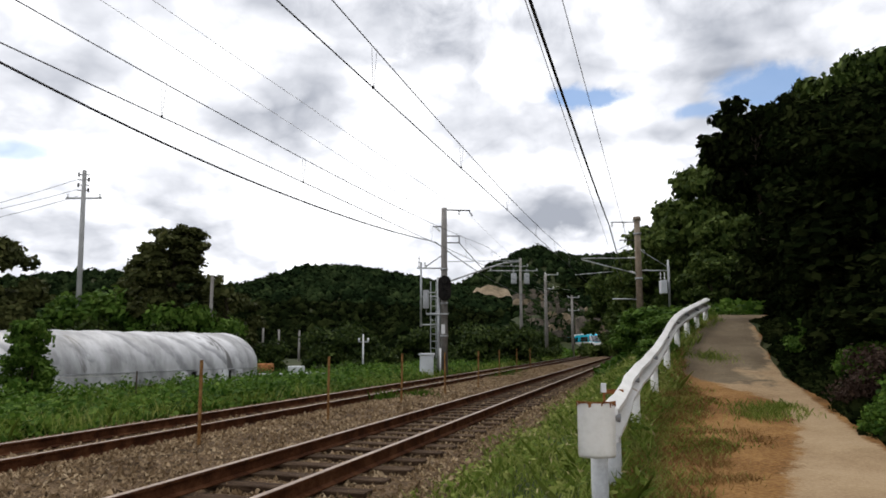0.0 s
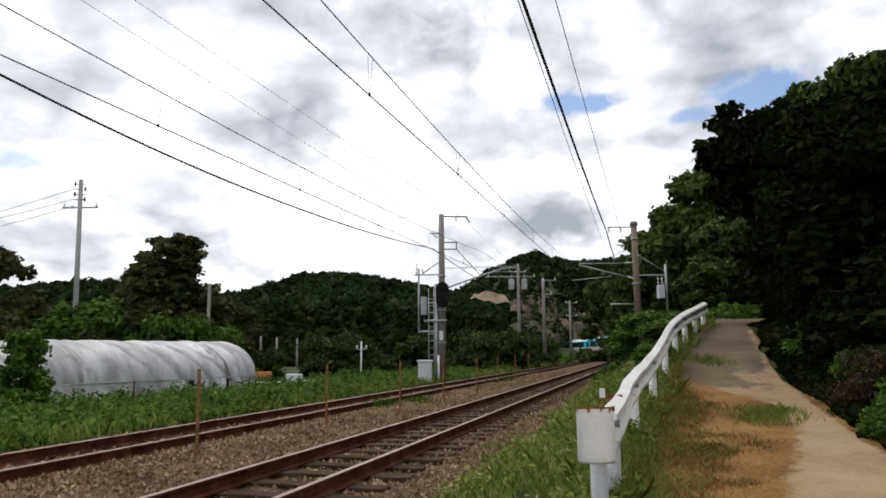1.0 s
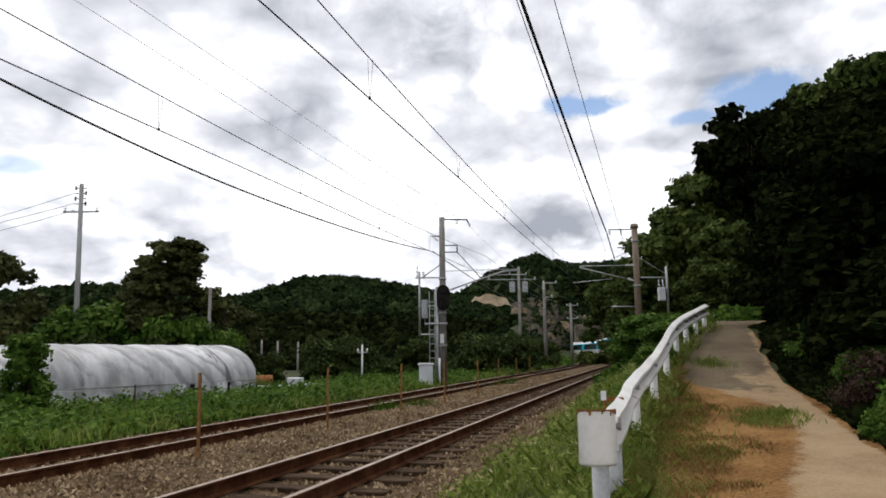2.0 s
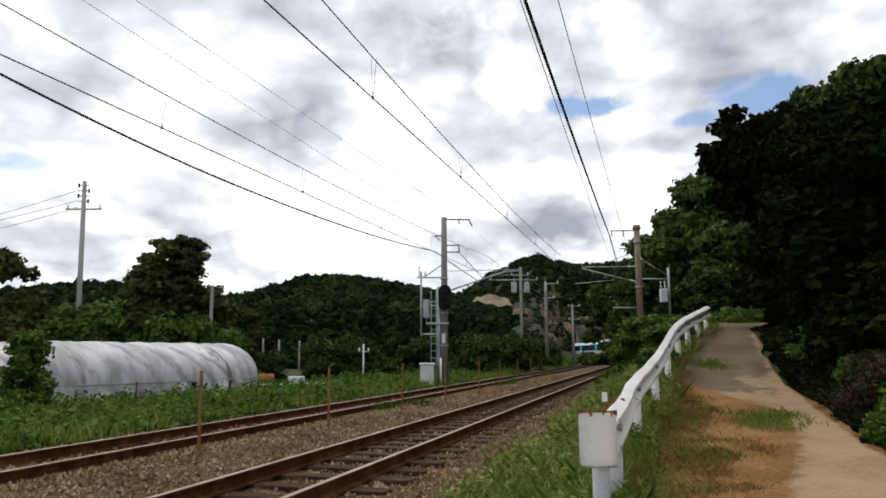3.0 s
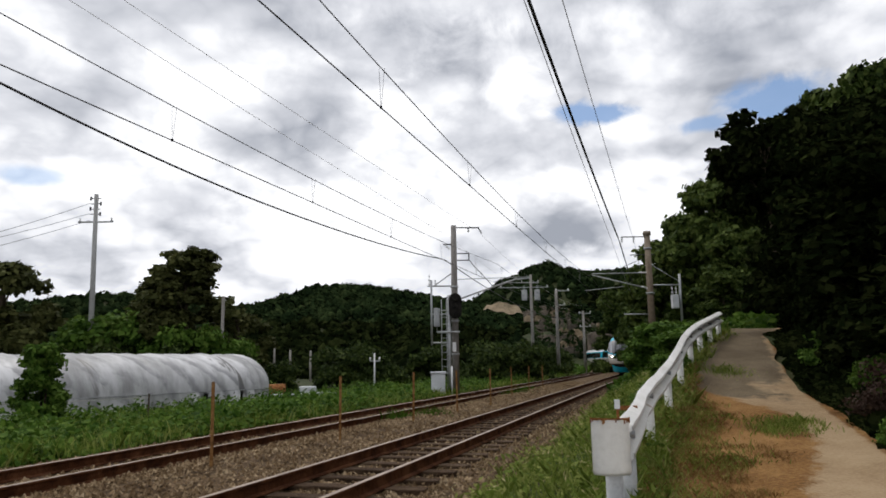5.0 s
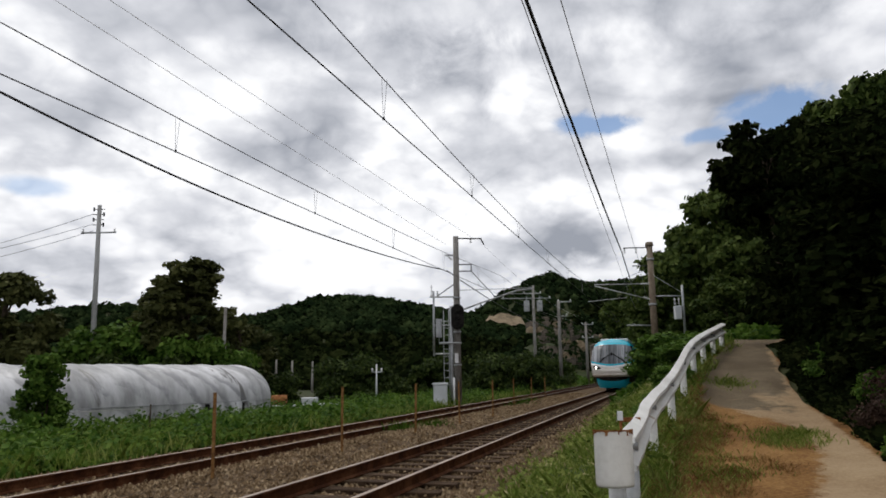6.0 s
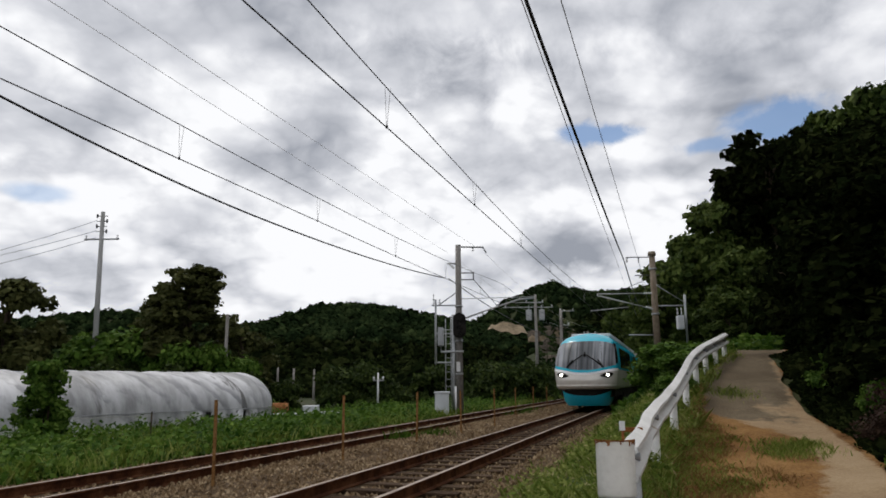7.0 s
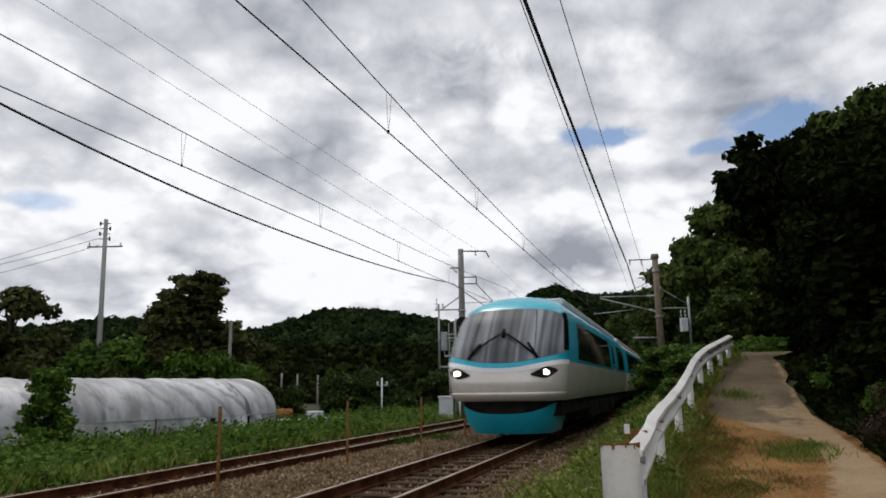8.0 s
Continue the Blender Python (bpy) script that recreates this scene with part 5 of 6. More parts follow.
def cutting():
    """Stepped retaining walls and a bare earth scar on the hillside behind the curve."""
    root = thing("terraced_cutting", "stained stepped retaining walls on a hillside behind the railway curve", "retaining wall")
    rng = random.Random(6)

    def ledge(a, b, y, z0, z1, mat, name="retaining_wall"):
        nx = max(int((b - a) / 0.9), 3)
        verts, faces = [], []
        for i in range(nx + 1):
            x = a + (b - a) * i / nx
            top = z1 + rng.uniform(-0.2, 0.2) - (0.5 if i in (0, nx) else 0)
            for dy, z in ((0, z0), (0.25, top), (2.4, top + 0.1), (2.4, z0)):
                verts.append((x, y + dy + rng.uniform(-0.2, 0.2), z))
        for i in range(nx):
            for j in range(4):
                faces.append((i * 4 + j, (i + 1) * 4 + j, (i + 1) * 4 + (j + 1) % 4, i * 4 + (j + 1) % 4))
        faces += [(0, 1, 2, 3), (nx * 4 + 3, nx * 4 + 2, nx * 4 + 1, nx * 4)]
        mesh_from(name, verts, faces, mat, root)

    for k in range(9):
        z, y = 4.6 + 1.45 * k, 168 + 3.2 * k
        x = 21.0 + rng.uniform(-0.5, 1.0) - 0.3 * k
        end = 41.0 - 1.9 * max(k - 2, 0)
        while x < end:
            w = rng.uniform(1.6, 4.6)
            if rng.random() < 0.72:
                h = rng.uniform(0.45, 1.0)
                ledge(x, min(x + w, end), y + rng.uniform(-1, 1), z - 1.6, z + h - 0.6, M["masonry"] if rng.random() < 0.7 else M["earth_cut"])
            x += w + rng.uniform(0.1, 1.2)
    ledge(31.0, 40.5, 164.0, 1.0, 7.6, M["masonry"])
    ledge(33.5, 37.5, 163.2, 1.0, 6.4, M["earth_cut"], "rock_face")
    # growth over the ledges
    r2 = np.random.default_rng(60)
    m = 2600
    c = np.stack([r2.uniform(19.5, 42, m), r2.uniform(160, 196, m), np.zeros(m)], 1)
    c[:, 2] = 3.4 + (c[:, 1] - 166) * 0.45 + r2.normal(0, 0.8, m)
    c = c[np.sin(c[:, 0] * 0.9 + c[:, 1] * 0.3) + 0.7 * np.sin(c[:, 0] * 2.3 + c[:, 1]) > 0.1]
    quads_mesh("ledge_growth", leaf_quads(r2, c, np.tile(np.array([[0, -0.6, 0.5]]), (len(c), 1)), 0.9), M["leaf_far"], root)["kind"] = "stuff"
    scar = []
    fs = []
    n = 14
    for i in range(n + 1):
        for j in range(5):
            x = 8.5 + 16.0 * i / n
            edge = 0.7 * math.sin(i * 1.7) + 0.5 * math.sin(i * 0.9)
            scar.append((x, 197 + j * 1.6, 15.6 + edge * 0.5 - 0.16 * i + 0.9 * j * (0.15 + 0.85 * math.sin(math.pi * min(i * 1.3 / n, 1)) + 0.08 * math.sin(i * 2.3)) + rng.uniform(-0.06, 0.06)))
    for i in range(n):
        for j in range(4):
            fs.append((i * 5 + j, (i + 1) * 5 + j, (i + 1) * 5 + j + 1, i * 5 + j + 1))
    ob = mesh_from("earth_scar", scar, fs, M["earth_cut"], smooth=True)
    tagged(ob, "bare buff earth scar on the wooded hillside", "earth bank")


def blades(name, x, y, height, width, mat, label, category, lean=0.45, seed=1, dz=-0.02):
    rng = np.random.default_rng(seed)
    n = len(x)
    z = ground_z(x, y) + dz
    p = np.stack([x, y, z], 1)
    a = rng.uniform(0, math.tau, n)
    h = height * rng.uniform(0.45, 1.25, n)
    side = np.stack([np.cos(a), np.sin(a), np.zeros(n)], 1) * (width * rng.uniform(0.6, 1.4, n))[:, None]
    la = rng.uniform(0, math.tau, n)
    tip = np.stack([np.cos(la) * lean, np.sin(la) * lean, np.ones(n)], 1) * h[:, None] * rng.uniform(0.7, 1.0, n)[:, None]
    mid = tip * np.array([0.35, 0.35, 0.6])
    q = np.stack([p - side, p + side, p + mid + side * 0.7, p + tip, p + mid - side * 0.7], 1)
    return tagged(quads_mesh(name, q, M[mat], per=5), label, category, kind="stuff")


def clustered(rng, n, x0, x1, y0, y1, near=1.5):
    y = y0 + (y1 - y0) * rng.uniform(0, 1, n) ** near
    return rng.uniform(x0, x1, n), y


def patch_noise(x, y, scale, seed):
    return np.array([noise.noise(Vector((a * scale, b * scale, seed))) for a, b in zip(x, y)])


def grasses():
    rng = np.random.default_rng(33)
    # verge between the near track and the guardrail
    x, y = clustered(rng, 110000, -6.0, 7.0, -4.0, 26.0, 1.3)
    s, n = track_coords(x, y)
    gx = np.interp(y, ROAD_Y, RAIL_X)
    k = patch_noise(x, y, 0.9, 3.0)
    keep = (n > 1.35 + 0.5 * k) & (x < gx + 0.35 + 0.3 * k)
    x, y, k = x[keep], y[keep], k[keep]
    near_rail = np.exp(-((x - np.interp(y, ROAD_Y, RAIL_X)) / 0.5) ** 2)
    clump = patch_noise(x, y, 2.3, 13.0) + 0.6 * patch_noise(x, y, 5.5, 23.0)
    hgt = np.clip(0.20 + 0.12 * k + 0.17 * clump + 0.10 * near_rail, 0.05, 0.6)
    blades("verge_grass", x, y, hgt, 0.009, "grass", "tall green and straw-tipped grass on the verge", "grass", 0.75, 34)
    # broad-leaved weeds that stand in clumps through the grass
    m = (clump + 0.5 * k > 0.05) & (rng.uniform(0, 1, len(x)) < 0.75)
    c = np.stack([x[m], y[m], ground_z(x[m], y[m]) + hgt[m] * rng.uniform(0.15, 0.95, m.sum())], 1)
    ob = quads_mesh("verge_weeds", leaf_quads(rng, c, np.tile(np.array([[0, -0.4, 0.7]]), (len(c), 1)), 0.036, 2.4), M["verge_leaf"])
    tagged(ob, "leafy green weeds in clumps through the verge grass", "weeds", kind="stuff")
    # pale seed heads nodding above the grass
    m = rng.uniform(0, 1, len(x)) < 0.05
    c = np.stack([x[m], y[m], ground_z(x[m], y[m]) + hgt[m] * rng.uniform(0.8, 1.2, m.sum())], 1)
    ob = quads_mesh("seed_heads", leaf_quads(rng, c, np.tile(np.array([[0, -0.5, 0.3]]), (len(c), 1)), 0.015, 4.0), M["straw"])
    tagged(ob, "pale straw seed heads above the verge grass", "grass", kind="stuff")
    # thin growth and dry grass on the shoulder
    x, y = clustered(rng, 330000, 0.6, 8.0, 3.6, 19.0, 1.25)
    gx = np.interp(y, ROAD_Y, RAIL_X)
    left = np.interp(y, SAND_Y, SAND_X)
    ok = (x > gx) & (x < left + 0.1)
    x, y, gx, left = x[ok], y[ok], gx[ok], left[ok]
    k = patch_noise(x, y, 1.0, 9.0) + 0.6 * patch_noise(x, y, 3.1, 19.0)
    band = (x - gx) / np.maximum(left - gx, 0.5)
    keep = 0.9 * k + rng.normal(0, 0.22, len(x)) > 2.2 * (band - 0.5)
    xs, ys, ks = x[keep], y[keep], k[keep]
    half = rng.uniform(-0.5, 0.5, len(xs)) + 0.3 * patch_noise(xs, ys, 1.5, 29.0) + 0.32 * (xs - np.interp(ys, ROAD_Y, RAIL_X) - 0.1) < 0.0
    blades("shoulder_grass", xs[half], ys[half], 0.075, 0.0045, "grass", "short green grass on the dirt shoulder", "grass", 0.9, 35, 0.07)
    blades("dry_grass", xs[~half], ys[~half], 0.055, 0.0045, "grass_dry", "short dry brown grass on the dirt shoulder", "grass", 1.0, 36, 0.07)
    # grass tufts in the lane
    tx, ty = [], []
    for cx, cy, r, m in ((5.15, 13.8, 0.22, 500), (4.35, 9.6, 0.25, 600), (4.05, 9.2, 0.2, 300), (4.6, 9.9, 0.15, 200)):
        tx.append(rng.normal(cx, r, m)), ty.append(rng.normal(cy, r * 0.9, m))
    blades("lane_tufts", np.concatenate(tx), np.concatenate(ty), 0.10, 0.005, "grass", "small grass tufts growing in the lane", "grass", 0.8, 37, 0.08)
    # leaf litter and undergrowth on the slope under the trees, shade in its colour
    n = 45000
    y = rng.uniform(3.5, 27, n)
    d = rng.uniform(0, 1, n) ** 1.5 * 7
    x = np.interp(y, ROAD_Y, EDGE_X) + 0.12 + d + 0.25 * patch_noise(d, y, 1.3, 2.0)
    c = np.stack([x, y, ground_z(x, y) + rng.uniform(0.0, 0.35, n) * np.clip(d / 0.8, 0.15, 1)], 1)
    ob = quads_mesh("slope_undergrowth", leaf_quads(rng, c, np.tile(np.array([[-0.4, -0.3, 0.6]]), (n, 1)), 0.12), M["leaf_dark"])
    tagged(ob, "ferns and litter coloured near black for the trees' shade", "undergrowth", kind="stuff")
    # weeds beyond the far track
    n = 60000
    s = rng.uniform(0, 1, n) ** 1.3 * 70 + 7
    o = -5.9 - rng.uniform(0, 1, n) ** 1.3 * 8.0
    P = ALONG[None] * s[:, None] + ACROSS[None] * (OFFSET + o)[:, None]
    k = patch_noise(P[:, 0], P[:, 1], 0.5, 5.0)
    k2 = patch_noise(P[:, 0], P[:, 1], 1.7, 15.0)
    h = (0.5 + 0.5 * k + 0.35 * k2) * np.clip((-5.7 - o) / 0.8, 0.3, 1)
    c = np.stack([P[:, 0], P[:, 1], ground_z(P[:, 0], P[:, 1]) + h * rng.uniform(0.15, 1, n)], 1)
    up = np.tile(np.array([[0, -0.3, 0.8]]), (n, 1))
    ob = quads_mesh("lineside_weeds", leaf_quads(rng, c, up, 0.10), M["weed"])
    tagged(ob, "thick green broadleaf weeds along the far side of the tracks", "weeds", kind="stuff")
    x, y = P[::2, 0], P[::2, 1]
    blades("weed_grass", x, y, 0.5, 0.010, "grass", "tall grass among the lineside weeds", "grass", 0.45, 38)
    # weeds on the right of the near track further on
    n = 26000
    s = rng.uniform(0, 1, n) * 70 + 22
    o = 1.9 + rng.uniform(0, 1, n) ** 1.3 * 5
    P = np.array([track(a, b)[0] for a, b in zip(s, o)])
    c = np.stack([P[:, 0], P[:, 1], ground_z(P[:, 0], P[:, 1]) + rng.uniform(0.02, 0.55, n)], 1)
    ob = quads_mesh("lineside_weeds", leaf_quads(rng, c, np.tile(np.array([[0, -0.3, 0.8]]), (n, 1)), 0.16), M["weed"])
    tagged(ob, "green weeds beside the main line further along", "weeds", kind="stuff")
    # weeds along the curve
    n = 22000
    s = rng.uniform(76, 165, n)
    o = np.where(rng.uniform(0, 1, n) < 0.7, -6.0 - rng.uniform(0, 12, n), 2.4 + rng.uniform(0, 6, n))
    P = np.array([track(a, b)[0] for a, b in zip(s, o)])
    c = np.stack([P[:, 0], P[:, 1], ground_z(P[:, 0], P[:, 1]) + rng.uniform(0.02, 0.6, n)], 1)
    ob = quads_mesh("lineside_weeds", leaf_quads(rng, c, np.tile(np.array([[0, -0.3, 0.8]]), (n, 1)), 0.34), M["weed"])
    tagged(ob, "green weeds along the railway curve", "weeds", kind="stuff")
    # sprigs in the ballast
    tx, ty = [], []
    for cx, cy, r, m in ((-0.6, 18.9, 0.22, 260), (-1.35, 18.2, 0.2, 200), (2.7, 31.0, 0.3, 200), (3.4, 35.0, 0.3, 160)):
        tx.append(rng.normal(cx, r, m)), ty.append(rng.normal(cy, r, m))
    x, y = np.concatenate(tx), np.concatenate(ty)
    blades("ballast_sprigs", x, y, 0.34, 0.012, "weed", "sparse green weeds growing in the ballast", "weeds", 0.6, 39, 0.1)


def field_clutter():
    """Small things lying beyond the greenhouse, and the rope strung in front of it."""
    root = thing("oil_drum", "rusty red-brown oil drum lying in the weeds", "drum")
    tube("body", [(-8.75, 33.0, -0.05), (-8.35, 33.1, -0.05), (-7.85, 33.2, -0.05)], 0.42, M["rust"], root, 20)
    for x in (-8.6, -8.3, -8.0):
        tube("hoop_rib", [(x, 33.05, -0.05), (x + 0.04, 33.06, -0.05)], 0.44, M["rust"], root, 20)
    box_ = box("crate", -7.3, -6.6, 33.6, 34.2, -0.45, 0.22, M["box_paint"], None, 0.03)
    tagged(box_, "pale grey plastic crate standing in the weeds", "crate")
    pipe = tube("pipe", [(-8.3, 32.0, -0.12), (-6.9, 32.3, -0.1), (-5.4, 32.8, -0.06)], 0.07, M["insulator"], None, 8)
    tagged(pipe, "pale plastic pipe lying across the weeds", "pipe")
    root = thing("rope_fence", "pale rope strung on short stakes in front of the greenhouse", "rope fence")
    pts = [(-17.0 + 7.6 * f, 16.0 + 6.0 * f, 0.36 - 0.06 * f - 0.05 * math.sin(math.pi * f)) for f in np.linspace(0, 1, 16)]
    tube("rope", pts, 0.012, M["rope"], root, 6)
    for f in (0.0, 1.0):
        x, y = -17.0 + 7.6 * f, 16.0 + 6.0 * f
        tube("stake", [(x, y, -0.7), (x, y, 0.42)], 0.025, M["bark"], root, 6)


field_clutter()
woods()
far_forest()
cutting()
grasses()


# ---- train ----
CAR_LENGTH = 20.4
BODY_RISE = 0.085          # the body stands this share taller above its sill
Z_KEYS = [0.90, 1.05, 1.25, 1.6, 2.0, 2.6, 2.92, 3.10, 3.22, 3.29, 3.32]
W_KEYS = [1.27, 1.33, 1.37, 1.40, 1.40, 1.32, 1.20, 1.00, 0.72, 0.38, 0.0]
U_NOSE = [0.22, 0.06, 0.0, 0.05, 0.32, 0.95, 1.35, 1.75, 2.15, 2.6, 3.1]


def hull(z, v, nose):
    """Point of a car's skin at height z; v from -1 (rear, left) over 0 (front centre) to 1 (rear, right). y runs from the front back."""
    w = float(np.interp(z, Z_KEYS, W_KEYS))
    up = z + BODY_RISE * max(z - 0.95, 0.0)
    u0 = float(np.interp(z, Z_KEYS, U_NOSE)) if nose else 0.0
    deep = 0.85 if nose else 0.05
    if abs(v) <= 0.5:
        t = v * math.pi
        s = math.sin(t)
        return Vector((w * math.copysign(abs(s) ** 0.85, s), u0 + deep * (1 - math.cos(t)) ** 1.25, up))
    return Vector((math.copysign(w, v), u0 + deep + (abs(v) - 0.5) * 2 * (CAR_LENGTH - u0 - deep), up))


def skin(name, zs, vs, mat, parent, nose, lift=0.0, label="", edge=None):
    """A patch of the skin; zs: a list of heights, or a function of v that gives one."""
    verts, faces = [], []
    for v in vs:
        col = zs(v) if callable(zs) else zs
        for z in col:
            p = hull(z, v, nose)
            if lift:
                e = 0.004
                a = hull(z, min(v + e, 1), nose) - hull(z, max(v - e, -1), nose)
                b = hull(min(z + 0.02, 3.3), v, nose) - hull(max(z - 0.02, 0.9), v, nose)
                n = a.cross(b)
                p = p + (n.normalized() * lift if n.length > 1e-9 else Vector((0, 0, lift)))
            verts.append(p)
        k = len(col)
    for i in range(len(vs) - 1):
        for j in range(k - 1):
            faces.append((i * k + j, (i + 1) * k + j, (i + 1) * k + j + 1, i * k + j + 1))
    ob = mesh_from(name, verts, faces, mat, parent, smooth=True)
    if label:
        ob["label"] = label
    return ob


def lin(a, b, n):
    return [a + (b - a) * i / (n - 1) for i in range(n)]


def v_at(u, nose, z=2.0, side=1):
    u0 = float(np.interp(z, Z_KEYS, U_NOSE)) if nose else 0.0
    deep = 0.85 if nose else 0.05
    return side * (0.5 + (u - u0 - deep) / 2 / (CAR_LENGTH - u0 - deep))


def belt(v):
    """Height of the line between the pearl lower body and the blue upper body; it dips at the nose."""
    return 1.70 - 0.17 * math.exp(-(v / 0.22) ** 2)


def bogie(parent, y):
    bm = bmesh.new()
    for x in (-0.95, 0.95):
        add_box(bm, x - 0.09, x + 0.09, y - 1.4, y + 1.4, 0.42, 0.62, 0.02)
        for dy in (-1.05, 1.05):
            add_box(bm, x - 0.12, x + 0.12, y + dy - 0.16, y + dy + 0.16, 0.3, 0.58, 0.02)
    add_box(bm, -0.9, 0.9, y - 0.25, y + 0.25, 0.4, 0.75, 0.03)
    b = part("bogie", bm, M["under"], parent)
    for dy in (-1.05, 1.05):
        for x in (-0.565, 0.565):
            bm = bmesh.new()
            add_tube(bm, [(x - 0.065, y + dy, 0.43), (x + 0.065, y + dy, 0.43)], 0.43, 24)
            part("wheel", bm, M["under"], b)


def rail_car(nose, label):
    root = thing("train_car", label, "train", group="train cars")
    vs = sorted(set([round(v, 4) for v in lin(-1, -0.5, 12) + lin(-0.5, 0.5, 61) + lin(0.5, 1, 12)]))
    skin("lower_body", lambda v: lin(0.90, belt(v) if nose else 1.70, 9), vs, M["pearl"], root, nose, label="pearl white lower body")
    skin("upper_body", lambda v: lin(belt(v) if nose else 1.70, 3.02 if nose else 2.86, 14), vs, M["teal"], root, nose, label="glossy sea blue upper body")
    skin("roof", ([] if nose else [2.86, 2.94]) + [3.02, 3.08, 3.13, 3.18, 3.22, 3.26, 3.29, 3.31, 3.32], vs, M["teal"] if nose else M["roof_white"], root, nose)
    bm = bmesh.new()
    ring = [hull(z, 1, nose) for z in Z_KEYS] + [hull(z, -1, nose) for z in reversed(Z_KEYS[:-1])]
    bm.faces.new([bm.verts.new(p) for p in ring])
    part("rear_wall", bm, M["teal"], root)
    if not nose:
        bm = bmesh.new()
        ring = [hull(z, 0.49, nose) for z in Z_KEYS] + [hull(z, -0.49, nose) for z in reversed(Z_KEYS[:-1])]
        bm.faces.new([bm.verts.new(p) for p in ring][::-1])
        part("front_wall", bm, M["teal"], root)
    box("roof_panel", -0.95, 0.95, 3.6 if nose else 0.5, CAR_LENGTH - 0.4, 3.34, 3.545, M["roof_white"], root, 0.05, "pale flat roof panel")
    for y in (6.5, 13.0):
        box("air_conditioner", -0.7, 0.7, y, y + 2.6, 3.52, 3.60, M["roof_white"], root, 0.06)
    # side windows, bands of panes
    for side in (-1, 1):
        spans = [(2.95, 5.9), (5.96, 8.9), (8.96, 11.9), (15.6, 18.8)] if nose else [(1.2, 4.0), (4.08, 7), (7.08, 10), (10.08, 13), (13.08, 16), (16.08, 18.8)]
        for u0, u1 in spans[0:]:
            vv = [v_at(u, nose, 2.2, side) for u in lin(u0, u1, 3)]
            vv = vv if side > 0 else vv[::-1]
            skin("side_window", lin(1.78, 2.68, 6), vv, M["train_glass"], root, nose, 0.012)
        if nose:
            vv = [v_at(u, nose, 2.0, side) for u in (12.9, 13.9)]
            vv = vv if side > 0 else vv[::-1]
            d = skin("door", lin(1.76, 2.78, 8), vv, M["teal"], root, nose, 0.014)
            skin("door_foot", lin(1.0, 1.755, 6), vv, M["pearl"], d, nose, 0.014)
            ww = [v_at(u, nose, 2.2, side) for u in (13.15, 13.65)]
            skin("door_window", lin(1.95, 2.6, 5), ww if side > 0 else ww[::-1], M["train_glass"], d, nose, 0.02)
    # fairing and running gear
    box("underframe", -1.2, 1.2, 1.2 if nose else 0.3, CAR_LENGTH - 0.3, 0.55, 0.95, M["under"], root, 0.04)
    for y in (3.6, 17.0):
        bogie(root, y)
    for y, l in ((6.3, 2.2), (9.0, 3.0), (12.6, 1.8)):
        box("equipment_box", -1.25, 1.25, y, y + l, 0.28, 0.75, M["under"], root, 0.05)
    if not nose:
        return root
    # windscreen that wraps round the cab
    wv = lin(-0.40, 0.40, 41)
    def screen(v):
        e = (abs(v) / 0.40) ** 4
        lo = belt(v) + 0.14 + 0.05 * e
        hi = 2.88 - 0.10 * (abs(v) / 0.40) ** 2 - 0.05 * e
        return lin(lo, hi, 14)
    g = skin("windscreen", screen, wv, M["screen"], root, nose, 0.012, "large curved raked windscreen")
    for v in (-0.145, 0.16):
        pts = [hull(z, v, nose) + Vector((0, -0.03, 0.012)) for z in lin(screen(v)[0], screen(v)[-1], 8)]
        tube("glazing_bar", pts, 0.008, M["rubber"], g, 5)
    for s in (-1, 1):
        vv = lin(0.385, 0.478, 8)
        vv = vv if s > 0 else [-v for v in reversed(vv)]
        skin("corner_window", lin(1.93, 2.80, 8), vv, M["train_glass"], root, nose, 0.018)
    # white line under the blue, dipping with it
    skin("white_line", lambda v: lin(belt(v) - 0.06, belt(v) + 0.035, 3), lin(-0.5, 0.5, 41), M["line_white"], root, nose, 0.008, "thin white waist line")
    def ridge_strip(name, z0, z1, lift):
        """A rounded rib across the nose."""
        cols = lin(-0.5, 0.5, 41)
        verts, faces = [], []
        for v in cols:
            for q in range(9):
                a = q / 8 * math.pi
                z = z0 + (z1 - z0) * (0.5 - 0.5 * math.cos(a))
                p = hull(z, v, nose)
                nrm = (hull(z, min(v + 0.01, 1), nose) - hull(z, max(v - 0.01, -1), nose)).cross(Vector((0, 0, 1))).normalized()
                verts.append(p + nrm * lift * math.sin(a) * math.cos(v * math.pi) ** 0.5 + nrm * 0.004 if abs(v) < 0.499 else p)
        for i in range(len(cols) - 1):
            for q in range(8):
                faces.append((i * 9 + q, (i + 1) * 9 + q, (i + 1) * 9 + q + 1, i * 9 + q + 1))
        mesh_from(name, verts, faces, M["pearl"], root, smooth=True)
    ridge_strip("nose_rib", 0.91, 1.08, 0.06)
    # wipers
    for s in (-1, 1):
        a = hull(2.28, 0.012 * s, nose) + Vector((0, -0.06, 0.02))
        b = hull(belt(0.2) + 0.17, 0.165 * s + 0.01, nose) + Vector((0, -0.06, 0.02))
        m = a.lerp(b, 0.5) + Vector((0, -0.07, 0.02))
        w = tube("wiper", [a, m, b], 0.026, M["rubber"], root, 6)
        blade = [hull(belt(0.2) + 0.17 + 0.28 * f, 0.165 * s - 0.055 * s * f + 0.01, nose) + Vector((0, -0.045, 0.012)) for f in (-0.12, 0.3, 1.0)]
        tube("wiper_blade", blade, 0.03, M["rubber"], w, 6)
    c = hull(2.28, 0.0, nose) + Vector((0, -0.06, 0.0))
    tube("wiper_hub", [c + Vector((0, 0.02, -0.12)), c, c + Vector((0, 0.06, 0.14))], [0.05, 0.06, 0.03], M["rubber"], root, 8)
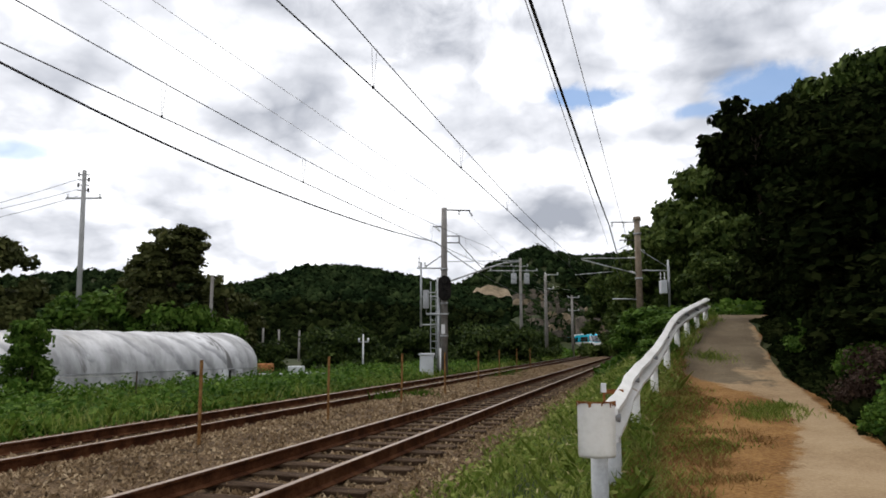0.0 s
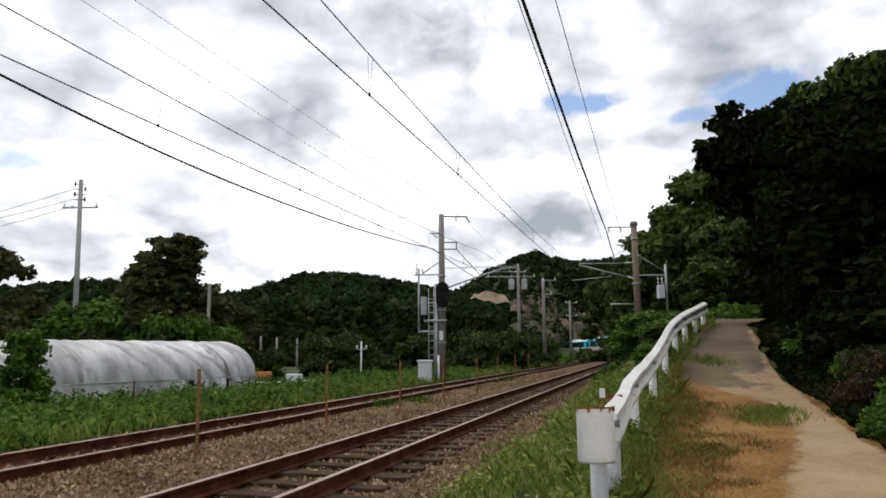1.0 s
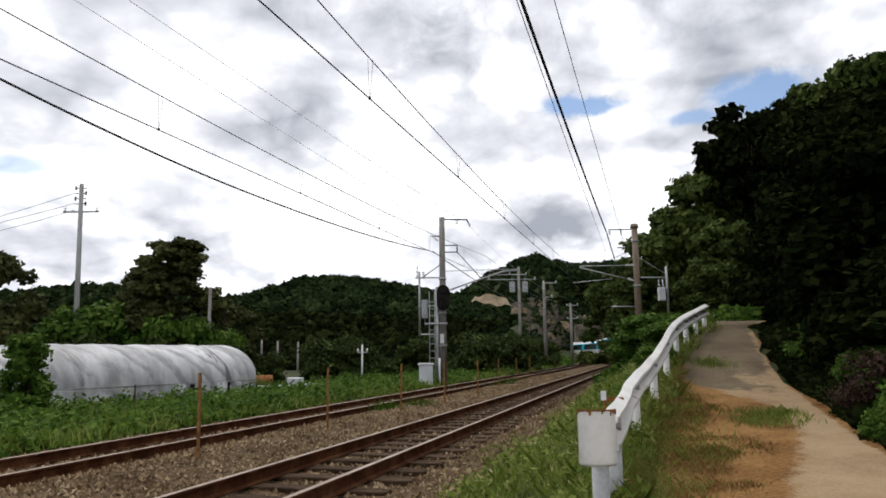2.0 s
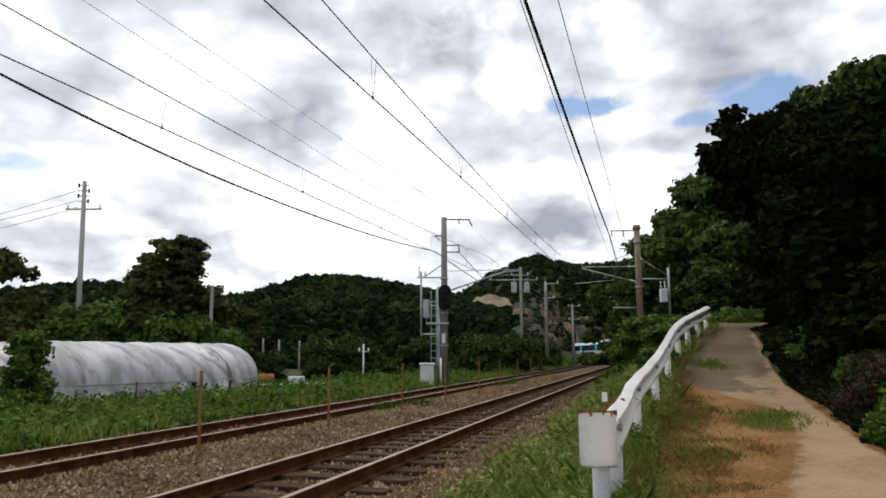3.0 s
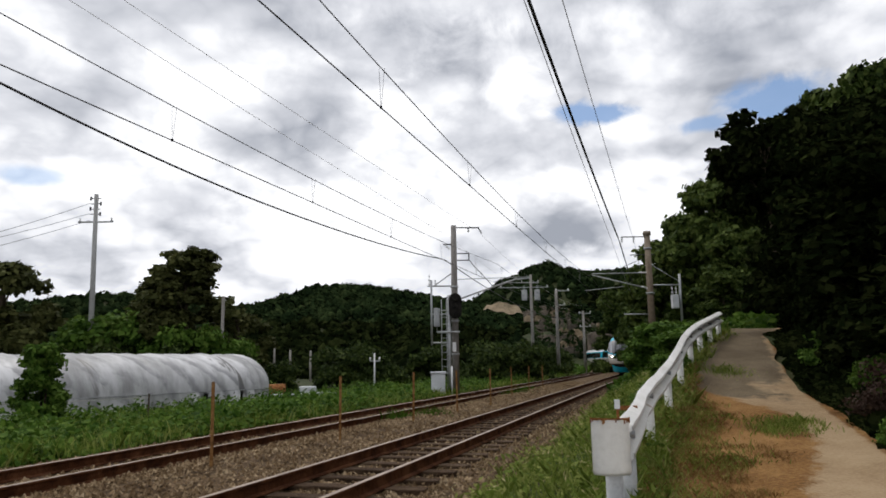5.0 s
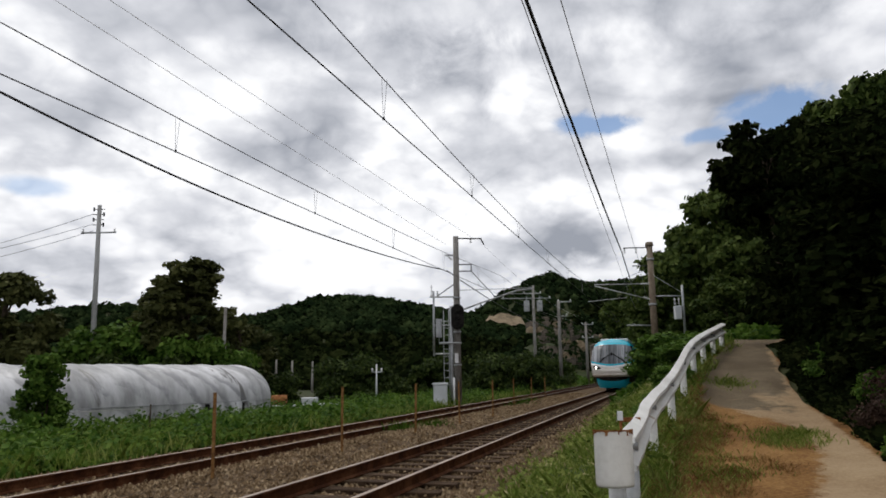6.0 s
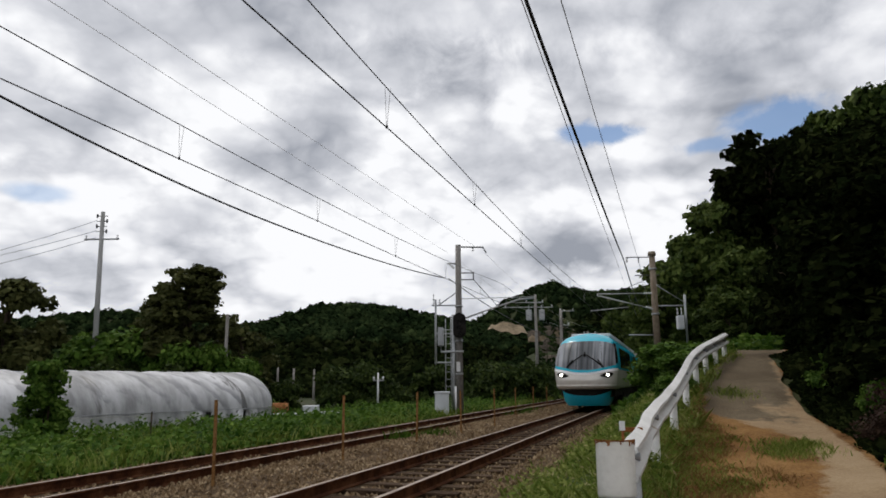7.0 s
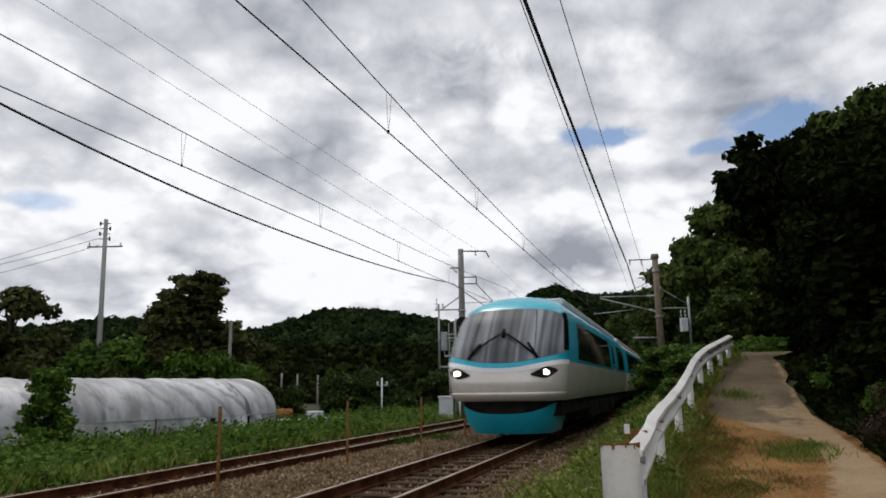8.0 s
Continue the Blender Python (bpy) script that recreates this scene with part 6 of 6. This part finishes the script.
    # headlamps in dark almond recesses
    for s in (-1, 1):
        verts, faces = [], []
        n = 26
        cz, cv = 1.47, 0.238 * s
        def on(v, z, lift):
            p = hull(z, v, nose)
            e = 0.01
            nrm = (hull(z, v + e, nose) - hull(z, v - e, nose)).cross(hull(z + 0.02, v, nose) - hull(z - 0.02, v, nose)).normalized()
            return p + nrm * lift
        verts.append(on(cv, cz, 0.016))
        for k in range(n):
            a = k * math.tau / n
            verts.append(on(cv + 0.095 * math.cos(a), cz + 0.12 * math.sin(a) * (1 - 0.5 * abs(math.cos(a))) + 0.04 * math.cos(a) * s , 0.014))
        for k in range(n):
            faces.append((0, 1 + k, 1 + (k + 1) % n))
        rec = mesh_from("lamp_recess", verts, faces, M["lens_dark"], root)
        c = on(cv, cz, 0.03)
        nrm = (on(cv, cz, 1) - on(cv, cz, 0)).normalized()
        d = Vector((0, -1, 0)).lerp(nrm, 0.3).normalized()
        tube("headlight", [c - d * 0.05, c + d * 0.03], 0.062, M["headlight"], rec, 18, "lit warm white headlight")
    # snow plough shaped skirt
    bm = bmesh.new()
    rows_s = []
    for z, k, back in ((0.90, 0.88, 0.30), (0.62, 0.86, 0.24), (0.42, 0.82, 0.36), (0.17, 0.73, 0.62)):
        line = []
        for i in range(25):
            t = (i / 24 - 0.5) * math.pi
            s = math.sin(t)
            line.append(bm.verts.new((1.27 * k * math.copysign(abs(s) ** 0.85, s), back + 0.75 * (1 - math.cos(t)) ** 1.25, z + (0.24 * abs(s) ** 2.5 if z == 0.62 else 0.0))))
        line.append(bm.verts.new((1.27 * k, 2.4, z)))
        line.insert(0, bm.verts.new((-1.27 * k, 2.4, z)))
        rows_s.append(line)
    for r0, r1 in zip(rows_s[1:], rows_s[2:]):
        for i in range(len(r0) - 1):
            bm.faces.new((r0[i], r1[i], r1[i + 1], r0[i + 1])).smooth = True
    part("skirt", bm, M["teal"], root, "sea blue front skirt")
    bm = bmesh.new()
    l0 = [(1.12 * math.sin((i / 24 - 0.5) * math.pi), 0.42 + 0.75 * (1 - math.cos((i / 24 - 0.5) * math.pi)) ** 1.25) for i in range(25)]
    lo = [bm.verts.new((x, y, 0.55)) for x, y in l0]
    hi = [bm.verts.new((x, y, 0.92)) for x, y in l0]
    for i in range(24):
        bm.faces.new((lo[i], lo[i + 1], hi[i + 1], hi[i]))
    part("coupler_recess", bm, M["under"], root)
    return root


# upright grey bands in the base colour stand for mirrored clouds
M["screen"] = material("windscreen_with_painted_reflections", [(0.03, 0.034, 0.038), (0.11, 0.117, 0.128), (0.33, 0.345, 0.37)], rough=0.35, scale=1.5, fine=6, bump=0, spec=0.12, spread=0.25, stretch=(1.5, 0.02, 0.05))

FRONT_AT = [(0.5 * k, 15.4 + 16.5 * (8.0 - 0.5 * k)) for k in range(17)]      # steady 16.5 m/s
TRAIN = [rail_car(True, "sea blue and pearl limited express front car with lit headlights")] + \
        [rail_car(False, "sea blue and pearl trailing express car") for _ in range(4)]


def car_pose(s):
    a, b = Vector((*track(s + 3.6)[0], 0)), Vector((*track(s + 17.0)[0], 0))
    d = (b - a).normalized()
    p = a - d * 3.6
    return pose(p.x, p.y, 0.0, 0, 0, -math.degrees(math.atan2(d.x, d.y)))


def motions():
    for i, car in enumerate(TRAIN):
        walk(car, [(t, car_pose(s + i * (CAR_LENGTH + 0.6))) for t, s in FRONT_AT])


motions()
